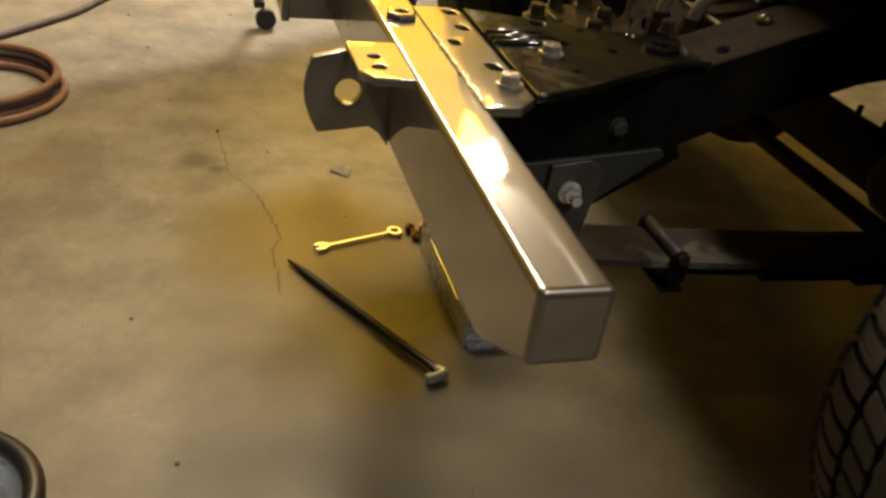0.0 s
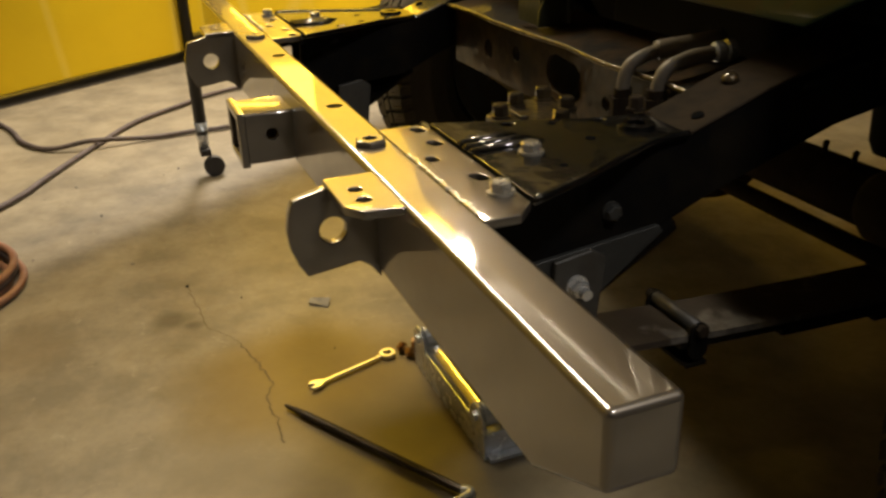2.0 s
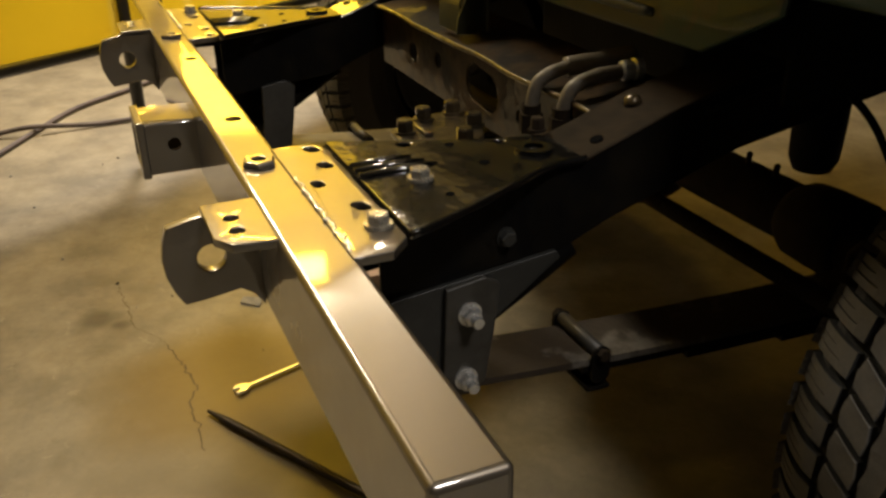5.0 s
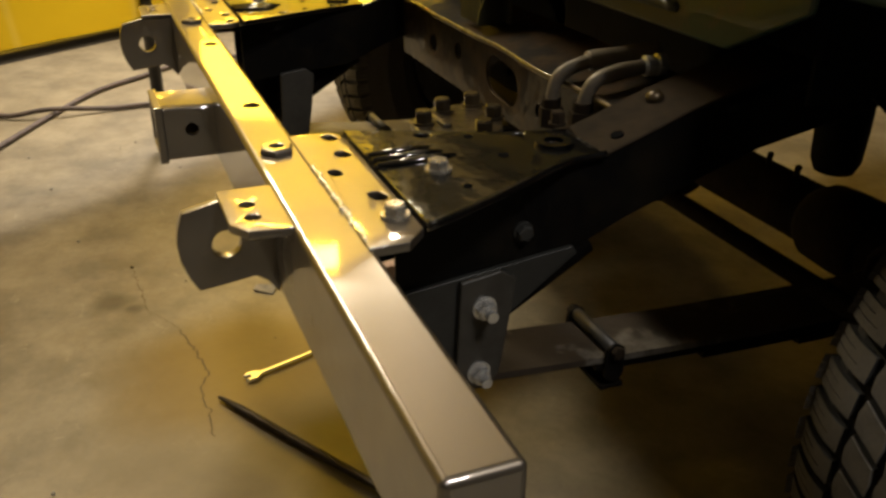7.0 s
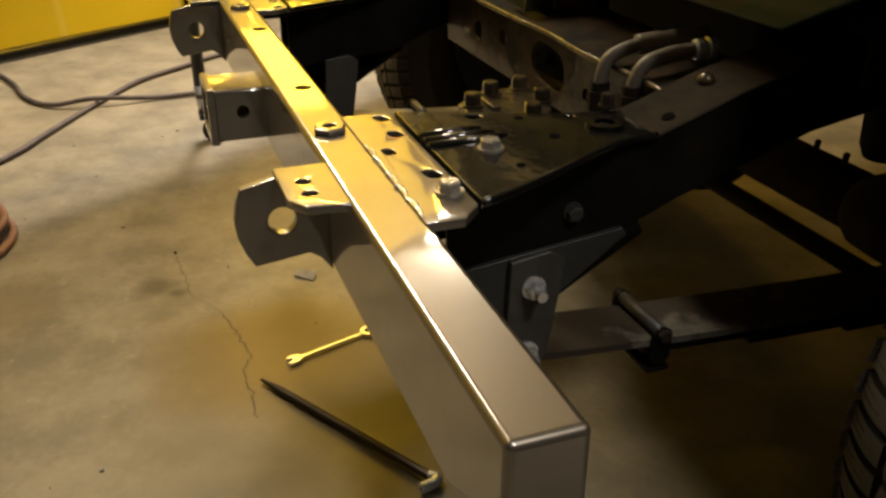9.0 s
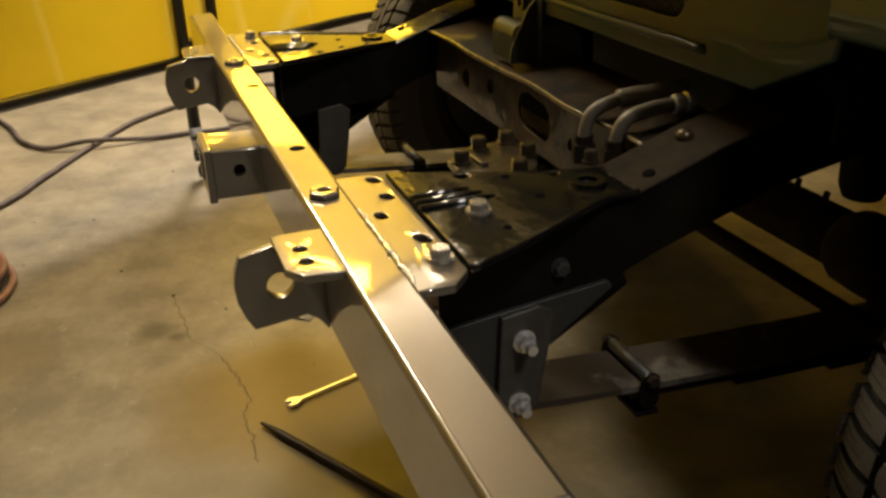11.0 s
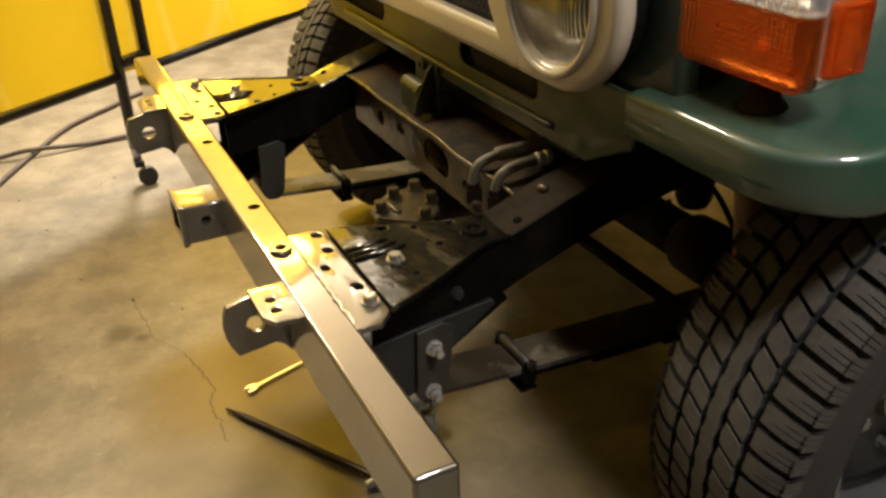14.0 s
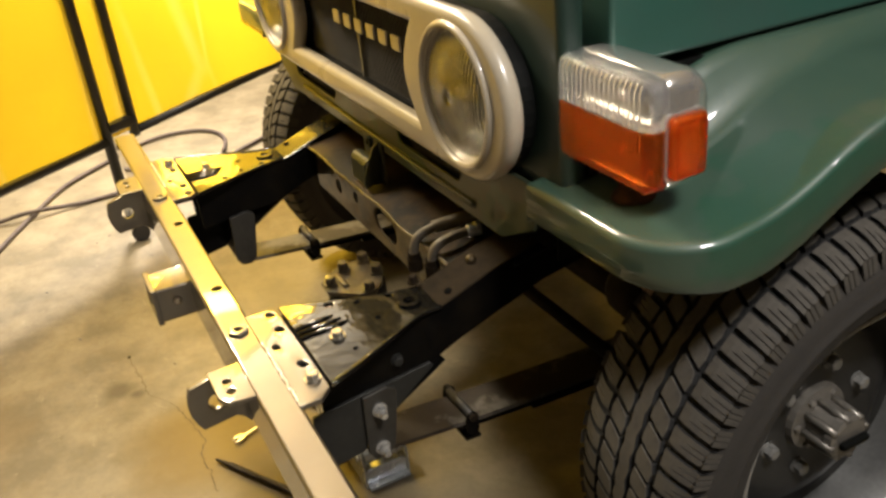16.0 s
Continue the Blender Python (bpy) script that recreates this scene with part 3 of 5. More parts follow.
def bmesh_flange(s):
    o = [(0.381, -0.039), (0.381, -0.086), (0.452, -0.086), (0.470, -0.074), (0.474, -0.039)]
    bm = bmesh.new()
    plate(bm, [(s * x, y) for x, y in o], [ring2(s * 0.418, -0.066, 0.0062, 14), ring2(s * 0.444, -0.066, 0.0062, 14)], "z", 0.649, 0.657)
    return bm


for s in (1, -1):
    mount_plate(s)
    insert_nut(s * 0.304)
    tow_tab(s)

bm = bmesh.new()
o = [(-0.030, 0.568), (0.047, 0.568), (0.047, 0.632), (-0.030, 0.632)]
plate(bm, o, [[(-0.023, 0.575), (0.040, 0.575), (0.040, 0.625), (-0.023, 0.625)]], "y", -0.108, -0.036)
recv = part("receiver_tube", bm, TAUPE, bumper, bevel=0.003, seg=2)
bm = bmesh.new()
cyl(bm, (-0.08, -0.068, 0.604), (0.08, -0.068, 0.604), 0.008, seg=18)
cut(recv, bm)
flat_faces(recv)
bm = bmesh.new()
plate(bm, [(-0.033, 0.565), (0.050, 0.565), (0.050, 0.635), (-0.033, 0.635)], [[(-0.0225, 0.5755), (0.0395, 0.5755), (0.0395, 0.6245), (-0.0225, 0.6245)]], "y", -0.109, -0.099)
part("mouth_collar", bm, TAUPE, recv, bevel=0.002, seg=2)

# ---- the car ----
car = thing("off_road_car", "dark green off-road car with cream headlight bezel and no stock bumper", "car")


def rail(s):
    """Chassis rail: flat horn behind the bumper plate, then kicked up towards the axle."""
    top = [(0.272, 0.056), (0.512, 0.056), (0.494, 0.098), (0.474, 0.138), (0.449, 0.186), (0.430, 0.222), (0.424, 0.245), (0.423, 0.268), (0.345, 0.268), (0.330, 0.20)]
    bm = bmesh.new()
    plate(bm, [(s * x, y) for x, y in top], [ring2(s * 0.384, 0.233, 0.009, 16), ring2(s * 0.345, 0.215, 0.005, 12), ring2(s * 0.315, 0.125, 0.007, 12)], "z", 0.652, 0.660)
    r = part("chassis_horn", bm, HORN_BLACK, car, bevel=0.0025, seg=2)
    bm = bmesh.new()
    sweep(bm, spline([(s * x, y, 0.6585) for x, y in top[1:8]], 4), 0.0042, 8)
    part("edge_flange", bm, HORN_BLACK, r, smooth=True)
    # black discs on the plate, painted as shaded holes
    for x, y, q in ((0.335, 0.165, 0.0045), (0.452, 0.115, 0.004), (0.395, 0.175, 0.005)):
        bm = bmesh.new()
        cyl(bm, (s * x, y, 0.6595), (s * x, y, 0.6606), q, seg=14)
        part("small_hole_shade", bm, DARK, r)
    # horn carried under the mounting plate, added as dark backing for its slots
    bm = bmesh.new()
    box(bm, *sorted((s * 0.285, s * 0.495)), 0.010, 0.058, 0.642, 0.650)
    part("horn_tongue", bm, FRAME_BLACK, r)
    tp = [(0.06, 0.652), (0.262, 0.652), (0.30, 0.665), (0.36, 0.687), (0.46, 0.714), (0.70, 0.75), (1.9, 0.75)]
    bt = [(1.9, 0.66), (0.70, 0.685), (0.454, 0.640), (0.30, 0.588), (0.24, 0.562), (0.06, 0.545)]
    for xa, xb in ((0.414, 0.420), (0.344, 0.350)):
        bm = bmesh.new()
        plate(bm, tp + bt, [], "x", *sorted((s * xa, s * xb)))
        part("rail_web", bm, FRAME_BLACK, r, bevel=0.0015, seg=1)
    bm = bmesh.new()
    rows = []
    for y, z in tp[1:]:
        rows.append([bm.verts.new((s * x, y, z + dz)) for x, dz in ((0.342, 0.0), (0.342, 0.005), (0.422, 0.005), (0.422, 0.0))])
    for A, B in zip(rows, rows[1:]):
        for i in range(4):
            j = (i + 1) % 4
            bm.faces.new((A[i], A[j], B[j], B[i]))
    bm.faces.new(rows[0])
    bm.faces.new(rows[-1][::-1])
    part("rail_flange", bm, RUSTY if s > 0 else HORN_BLACK, r, bevel=0.002, seg=1)
    # another black disc in place of a cut hole
    bm = bmesh.new()
    cyl(bm, (s * 0.402, 0.293, 0.6655), (s * 0.402, 0.2915, 0.6690), 0.0065, seg=14)
    part("drain_hole_shade", bm, DARK, r)
    bm = bmesh.new()
    lathe(bm, [(0.0095, 0.0), (0.0095, 0.004), (0.0185, 0.004), (0.0185, 0.0)], (s * 0.384, 0.233, 0.6602), (0, 0, 1), 24, close=False)
    part("boss", bm, HORN_BLACK, r)
    for k, x in enumerate((0.352, 0.366, 0.380)):
        bm = bmesh.new()
        sweep(bm, [(s * (x + 0.004), 0.056, 0.6605), (s * x, 0.10 + 0.008 * k, 0.6605), (s * (x - 0.003), 0.118 + 0.008 * k, 0.657)], 0.0045, 8)
        part("pressed_rib", bm, HORN_BLACK, r, smooth=True)
    hexbolt("bolt", r, (s * 0.408, 0.105, 0.660), across=0.017, high=0.008)
    hexbolt("side_bolt", r, (s * 0.420, 0.186, 0.592), (s, 0, 0), across=0.014, high=0.007, material=GUSSET_GREY)
    g = [(0.040, 0.548), (0.238, 0.570), (0.243, 0.562), (0.150, 0.492), (0.110, 0.452), (0.040, 0.440)]
    bm = bmesh.new()
    plate(bm, g, [], "x", *sorted((s * 0.421, s * 0.428)))
    part("gusset", bm, GUSSET_GREY if s > 0 else FRAME_BLACK, r, bevel=0.001, seg=1)
    bm = bmesh.new()
    cyl(bm, (s * 0.40, 0.13, 0.485), (s * 0.40, 0.262, 0.566), 0.02, seg=14)
    part("hanger_tube", bm, FRAME_BLACK, r, smooth=True)
    return r


def spring_pack(s):
    x0, x1 = sorted((s * 0.347, s * 0.424))
    sp = None
    for k in range(4):
        bm = bmesh.new()
        a, b = 0.14 + 0.14 * k, 1.41 - 0.14 * k
        n = 18
        pts = []
        for i in range(n + 1):
            y = a + (b - a) * i / n
            z = 0.412 + 0.030 * ((y - 0.78) / 0.63) ** 2 - 0.008 * k - 0.006
            pts.append((y, z))
        poly = [(y, z + 0.004) for y, z in pts] + [(y, z - 0.004) for y, z in pts[::-1]]
        plate(bm, poly, [], "x", x0, x1)
        p = part("leaf_spring" if sp is None else "leaf", bm, SPRING if sp is None else FRAME_BLACK, car if sp is None else sp)
        sp = sp or p
    # rebound clamp: a strap round the leaves with a bolt and spacer across its top
    y, z = 0.300, 0.424
    bm = bmesh.new()
    box(bm, x0 - 0.004, x1 + 0.004, y - 0.014, y + 0.014, z - 0.036, z - 0.030)
    for xx in (x0 - 0.006, x1 + 0.001):
        plate(bm, slot2(y, z - 0.003, 0.046, 0.0115, math.pi / 2), [], "x", xx, xx + 0.005)
    part("spring_clamp", bm, FRAME_BLACK, sp, bevel=0.001, seg=1)
    bm = bmesh.new()
    cyl(bm, (x0 - 0.001, y, z + 0.012), (x1 + 0.001, y, z + 0.012), 0.0075, seg=12)
    part("clamp_spacer", bm, SHACKLE, sp, smooth=True)
    for xx, q in ((x0 - 0.006, -1), (x1 + 0.006, 1)):
        hexbolt("clamp_bolt", sp, (xx, y, z + 0.012), (q, 0, 0), across=0.013, high=0.007, washer=False, material=RUSTY)
    # rolled front eye
    bm = bmesh.new()
    cyl(bm, (x0, 0.137, 0.452), (x1, 0.137, 0.452), 0.021, seg=20)
    part("spring_eye", bm, SPRING, sp, smooth=True)
    ear = [(0.118, 0.556), (0.158, 0.562), (0.174, 0.552), (0.168, 0.500), (0.160, 0.448), (0.146, 0.434), (0.124, 0.436), (0.114, 0.452)]
    for xx in (x0 - 0.012, x1 + 0.004):
        bm = bmesh.new()
        plate(bm, ear, [], "x", xx, xx + 0.008)
        part("shackle_plate", bm, SHACKLE, sp, bevel=0.0015, seg=1)
    xo = x1 + 0.012 if s > 0 else x0 - 0.012
    for y, z in ((0.141, 0.527), (0.137, 0.455)):
        hexbolt("shackle_bolt", sp, (xo, y, z), (s, 0, 0), across=0.017, high=0.010, material=ROLLER)
        bm = bmesh.new()
        cyl(bm, (xo + s * 0.01, y, z), (xo + s * 0.022, y, z), 0.0055, seg=12)
        part("stud", bm, ROLLER, sp)
    return sp


for s in (1, -1):
    rail(s)
    spring_pack(s)

bm = bmesh.new()
plate(bm, [(-0.34, 0.575), (0.34, 0.575), (0.34, 0.668), (-0.34, 0.668)], [slot2(0.05, 0.625, 0.10, 0.026, -0.1), ring2(-0.10, 0.63, 0.012, 14), ring2(0.16, 0.615, 0.009, 14), ring2(-0.2, 0.62, 0.016, 14)], "y", 0.336, 0.341)
cross = part("front_crossmember", bm, OILY_RUST, car, bevel=0.001, seg=1)
bm = bmesh.new()
n = 24
rows = []
for k in range(n + 1):
    x = -0.345 + 0.69 * k / n
    e = 0.326 + 0.006 * noise.noise((x * 9, 1.0, 0))
    z = 0.669 + 0.003 * noise.noise((x * 7, 3.0, 0))
    rows.append([bm.verts.new((x, y, zz)) for y, zz in ((e, z - 0.002), (e, z + 0.004), (0.43, 0.690), (0.43, 0.684))])
for A, B in zip(rows, rows[1:]):
    for i in range(4):
        bm.faces.new((A[i], A[(i + 1) % 4], B[(i + 1) % 4], B[i]))
part("crossmember_shelf", bm, OILY_RUST, cross)
bm = bmesh.new()
lipline = []
for k in range(61):
    x = -0.345 + 0.69 * k / 60
    lipline.append((x, 0.325 + 0.006 * noise.noise((x * 9, 1.0, 0)) + 0.0015 * noise.noise((x * 40, 5.0, 0)), 0.672 + 0.003 * noise.noise((x * 7, 3.0, 0))))
sweep(bm, lipline, 0.0038, 8)
part("rolled_edge", bm, OILY_STEEL, cross, smooth=True)
bm = bmesh.new()
lathe(bm, [(0.009, 0.0), (0.009, 0.004), (0.006, 0.008), (0.001, 0.009)], (0.372, 0.352, 0.689), (0, -0.34, 0.94), 12)
part("rail_plug", bm, OILY_STEEL, cross, smooth=True)

# axle and steering parts behind
bm = bmesh.new()
cyl(bm, (-0.6, 0.78, 0.42), (0.6, 0.78, 0.42), 0.045, seg=20)
bmesh.ops.create_uvsphere(bm, u_segments=20, v_segments=12, radius=0.12, matrix=pose(-0.22, 0.80, 0.40))
part("front_axle", bm, RUSTY, car, smooth=True)
bm = bmesh.new()
cyl(bm, (-0.55, 0.575, 0.453), (0.60, 0.575, 0.453), 0.0125, seg=14)
part("tie_rod", bm, RUSTY, car, smooth=True)

for x in (0.098, 0.158):
    bm = bmesh.new()
    sweep(bm, spline([(x, 0.775, 0.455), (x, 0.775, 0.474), (x + 0.003, 0.772, 0.482), (x + 0.009, 0.768, 0.484)], 5), 0.0045, 8)
    part("hooked_stud", bm, RUSTY, car, smooth=True)
bm = bmesh.new()
lathe(bm, [(0.004, 0.0), (0.045, 0.004), (0.058, 0.025), (0.060, 0.06), (0.060, 0.12)], (0.20, 0.78, 0.42), (1, 0, 0), 18)
part("axle_knuckle", bm, RUSTY, car, smooth=True)

# steering box with bolted cover
bm = bmesh.new()
plate(bm, ring2(0.222, 0.205, 0.058, 18, 1.0, 0.85), [], "z", 0.585, 0.630)
sbox = part("steering_box", bm, FRAME_BLACK, car, bevel=0.004)
bm = bmesh.new()
plate(bm, [(0.165, 0.225), (0.170, 0.190), (0.205, 0.150), (0.240, 0.148), (0.280, 0.190), (0.286, 0.215), (0.262, 0.238), (0.220, 0.258), (0.176, 0.252)], [], "z", 0.630, 0.638)
part("cover", bm, OILY_STEEL, sbox, bevel=0.002)
for x, y in ((0.220, 0.162), (0.185, 0.198), (0.176, 0.238), (0.228, 0.242), (0.274, 0.210)):
    hexbolt("bolt", sbox, (x, y, 0.638), across=0.017, high=0.013, material=OILY_STEEL)
bm = bmesh.new()
box(bm, 0.200, 0.244, 0.176, 0.186, 0.638, 0.643)
part("cast_rib", bm, OILY_STEEL, sbox, bevel=0.001, seg=1)

# grille bezel
CX, HX, HZ = -0.035, 0.438, 0.972


def stadium(cx, cz, r, n=20):
    out = []
    for k in range(n + 1):
        t = -math.pi / 2 + math.pi * k / n
        out.append((CX + cx + r * math.cos(t) * 1.12, cz + r * math.sin(t)))
    for k in range(n + 1):
        t = math.pi / 2 + math.pi * k / n
        out.append((CX - cx + r * math.cos(t) * 1.12, cz + r * math.sin(t)))
    return out


def grille_opening(half, z0, z1, bite, n=10):
    out = []
    for s, rng in ((1, range(n + 1)), (-1, range(n, -1, -1))):
        for k in rng:
            z = z0 + (z1 - z0) * k / n
            out.append((CX + s * (half - bite * math.sin(math.pi * k / n)), z))
    return out


bm = bmesh.new()
plate(bm, stadium(HX + 0.01, HZ, 0.121), [grille_opening(0.298, 0.897, 1.052, 0.035), ring2(CX + HX, HZ, 0.092, 40), ring2(CX - HX, HZ, 0.092, 40)], "y", 0.332, 0.362)
bezel = part("grille_bezel", bm, CREAM, car, "cream enamelled headlight and grille surround", bevel=0.013, seg=5)

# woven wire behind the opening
# flat black sheet for the darkness behind the mesh, no core modelled
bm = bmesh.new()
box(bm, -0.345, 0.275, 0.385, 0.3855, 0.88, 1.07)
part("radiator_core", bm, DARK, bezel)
bm = bmesh.new()
step = 0.0135
k = -0.60
while k < 0.60:
    for s in (1, -1):
        z0, z1 = 0.885, 1.063
        x0, x1 = k, k + s * (z1 - z0)
        y = 0.374 + 0.0015 * s
        if max(abs(x0), abs(x1)) < 0.30 or min(abs(x0), abs(x1)) < 0.27:
            ax, bx = max(-0.292, min(0.292, x0)), max(-0.292, min(0.292, x1))
            if abs(bx - ax) > 0.01:
                za, zb = z0 + abs(ax - x0), z0 + abs(bx - x0)
                cyl(bm, (ax + CX, y, za), (bx + CX, y, zb), 0.0014, seg=5, caps=False)
    k += step
tagged(part("wire_mesh", bm, MESH_WIRE, bezel, "black woven wire grille"), kind="stuff")
bm = bmesh.new()
box(bm, CX - 0.004, CX + 0.004, 0.366, 0.370, 0.885, 1.063)
part("centre_strip", bm, MESH_WIRE, bezel)
for k in range(6):
    x = -0.142 + 0.054 * k
    bm = bmesh.new()
    box(bm, x, x + 0.034, 0.360, 0.365, 0.979, 1.005)
    part("emblem_bar", bm, CREAM, bezel, bevel=0.003)


def headlight(s):
    x = CX + s * HX
    h = None
    bm = bmesh.new()
    prof = [(0.0, -0.021)] + [(0.087 * math.sin(a), -0.021 * math.cos(a) + 0.0) for a in (radians(10 * k) for k in range(1, 10))] + [(0.087, 0.012)]
    lathe(bm, [(max(r, 0.001), y) for r, y in prof], (x, 0.343, HZ), (0, 1, 0), 48, close=False)
    h = part("headlight", bm, GLASS, car, "round clear fluted headlight", smooth=True)
    sol = h.modifiers.new("thick", "SOLIDIFY")
    sol.thickness, sol.offset = 0.003, 0
    bm = bmesh.new()
    prof = [(0.0868, 0.004), (0.083, 0.016), (0.076, 0.030), (0.066, 0.043), (0.053, 0.054), (0.038, 0.062), (0.020, 0.067), (0.001, 0.068)]
    lathe(bm, prof, (x, 0.340, HZ), (0, 1, 0), 30, close=False)
    rnd = random.Random(7)
    for v in bm.verts:
        v.co.y += rnd.uniform(-0.0013, 0.0013)
    part("reflector", bm, REFLECTOR, h)
    bm = bmesh.new()
    lathe(bm, [(0.001, -0.022), (0.008, -0.020), (0.011, -0.012), (0.010, 0.0), (0.006, 0.012)], (x, 0.375, HZ), (0, 1, 0), 16, close=False)
    part("bulb_shield", bm, CHROME, h, smooth=True)
    bm = bmesh.new()
    rr = 0.0905
    sweep(bm, [(x + rr * math.cos(t), 0.349, HZ + rr * math.sin(t)) for t in (2 * math.pi * k / 48 for k in range(48))], 0.0035, 8, closed=True)
    part("chrome_ring", bm, CHROME, h, smooth=True)
    bm = bmesh.new()
    rr = 0.1005
    sweep(bm, [(x + rr * math.cos(t), 0.3315, HZ + rr * math.sin(t)) for t in (2 * math.pi * k / 64 for k in range(64))], 0.0062, 10, closed=True)
    part("bezel_ring", bm, CREAM, bezel, smooth=True)


headlight(1)
headlight(-1)

# lower green apron with two vents
bm = bmesh.new()
plate(bm, [(-0.53, 0.752), (0.44, 0.752), (0.535, 0.80), (0.545, 0.87), (-0.615, 0.87), (-0.605, 0.80)],
      [slot2(-0.36, 0.818, 0.25, 0.022), slot2(0.20, 0.818, 0.24, 0.020)], "y", 0.372, 0.380)
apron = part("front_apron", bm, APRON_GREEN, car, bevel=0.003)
# flat black sheet keeps the vents dark
bm = bmesh.new()
box(bm, -0.60, 0.53, 0.40, 0.404, 0.76, 0.87)
part("vent_backing", bm, DARK, apron)
for vx in (-0.36, 0.20):
    bm = bmesh.new()
    for k in range(-9, 40):
        for q in (1, -1):
            xa = vx - 0.13 + 0.0075 * k
            xb = xa + q * 0.046
            if min(xa, xb) > vx - 0.128 and max(xa, xb) < vx + 0.128:
                cyl(bm, (xa, 0.384 + 0.001 * q, 0.795), (xb, 0.384 + 0.001 * q, 0.841), 0.0009, seg=4, caps=False)
    tagged(part("vent_mesh", bm, MESH_WIRE, apron, "dark wire mesh"), kind="stuff")
bm = bmesh.new()
sweep(bm, [(-0.44, 0.3705, 0.778), (0.15, 0.3705, 0.775), (0.355, 0.3705, 0.776), (0.362, 0.374, 0.776)], 0.0055, 10)
part("apron_bead", bm, APRON_GREEN, apron, smooth=True)
# crank guide bracket
bm = bmesh.new()
box(bm, -0.088, 0.004, 0.3665, 0.3715, 0.688, 0.775)
brk = part("crank_bracket", bm, GRIMY_GREEN, apron, bevel=0.002)
# inverted U tunnel along the shelf
arc = [(0.350 + 0.016 * math.cos(t), 0.722 + 0.016 * math.sin(t)) for t in (math.pi * k / 10 for k in range(11))]
inner = [(0.350 + 0.0125 * math.cos(t), 0.722 + 0.0125 * math.sin(t)) for t in (math.pi * k / 10 for k in range(10, -1, -1))]
bm = bmesh.new()
plate(bm, [(0.366, 0.684)] + arc + [(0.334, 0.684), (0.3375, 0.684)] + inner + [(0.3625, 0.684)], [], "x", -0.086, -0.018)
part("crank_tunnel", bm, GRIMY_GREEN, brk)
bm = bmesh.new()
plate(bm, [(0.366, 0.684), (0.366, 0.772), (0.354, 0.758), (0.330, 0.705), (0.328, 0.684)], [], "x", -0.017, -0.012)
part("bracket_cheek", bm, GRIMY_GREEN, brk, bevel=0.001, seg=1)
bm = bmesh.new()
lathe(bm, [(0.006, -0.004), (0.012, -0.004), (0.012, 0.004), (0.006, 0.004)], (-0.048, 0.362, 0.762), (0, 1, 0), 16, close=False)
part("bracket_ring", bm, GRIMY_GREEN, brk)

# body behind the bezel
bm = bmesh.new()
box(bm, -0.662, 0.592, 0.386, 0.424, 0.86, 1.16)
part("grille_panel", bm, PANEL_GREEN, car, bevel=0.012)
# black backing added to draw the dark gap behind the bezel
bm = bmesh.new()
plate(bm, stadium(HX + 0.006, HZ, 0.112), [grille_opening(0.302, 0.893, 1.056, 0.035), ring2(CX + HX, HZ, 0.089, 40), ring2(CX - HX, HZ, 0.089, 40)], "y", 0.364, 0.384)
part("bezel_gap_backing", bm, BODY_BLACK, car)
bm = bmesh.new()
box(bm, -0.67, 0.60, 0.455, 1.7, 1.024, 1.19)
part("hood", bm, GREEN, car, bevel=0.008, seg=3)
# plain black body, engine and splash fillers, added to block light under the hood
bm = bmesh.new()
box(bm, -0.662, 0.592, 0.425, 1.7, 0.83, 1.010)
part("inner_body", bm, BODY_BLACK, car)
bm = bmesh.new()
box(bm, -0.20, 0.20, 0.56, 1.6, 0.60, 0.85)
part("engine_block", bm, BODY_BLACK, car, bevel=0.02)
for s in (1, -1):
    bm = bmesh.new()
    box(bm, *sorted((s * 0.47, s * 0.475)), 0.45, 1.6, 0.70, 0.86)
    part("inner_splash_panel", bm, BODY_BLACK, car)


def along(table, y):
    ys, zs = zip(*table)
    return sum(float(np.interp(y + h, ys, zs)) for h in (-0.016, -0.008, 0.0, 0.008, 0.016)) / 5


INNER = [(0.376, 0.880), (0.45, 0.889), (0.49, 0.915), (0.54, 0.968), (0.59, 1.006), (0.66, 1.018), (1.6, 1.022)]
OUTER = [(0.376, 0.880), (0.45, 0.886), (0.52, 0.897), (0.58, 0.922), (0.628, 0.950), (0.688, 0.974), (0.80, 0.995), (1.0, 1.000), (1.3, 0.95), (1.6, 0.85)]
LIP = [(0.362, 0.822), (0.46, 0.815), (0.512, 0.819), (0.54, 0.829), (0.58, 0.848), (0.631, 0.877), (0.69, 0.904), (0.80, 0.932), (0.95, 0.92), (1.1, 0.84), (1.3, 0.62), (1.6, 0.5)]



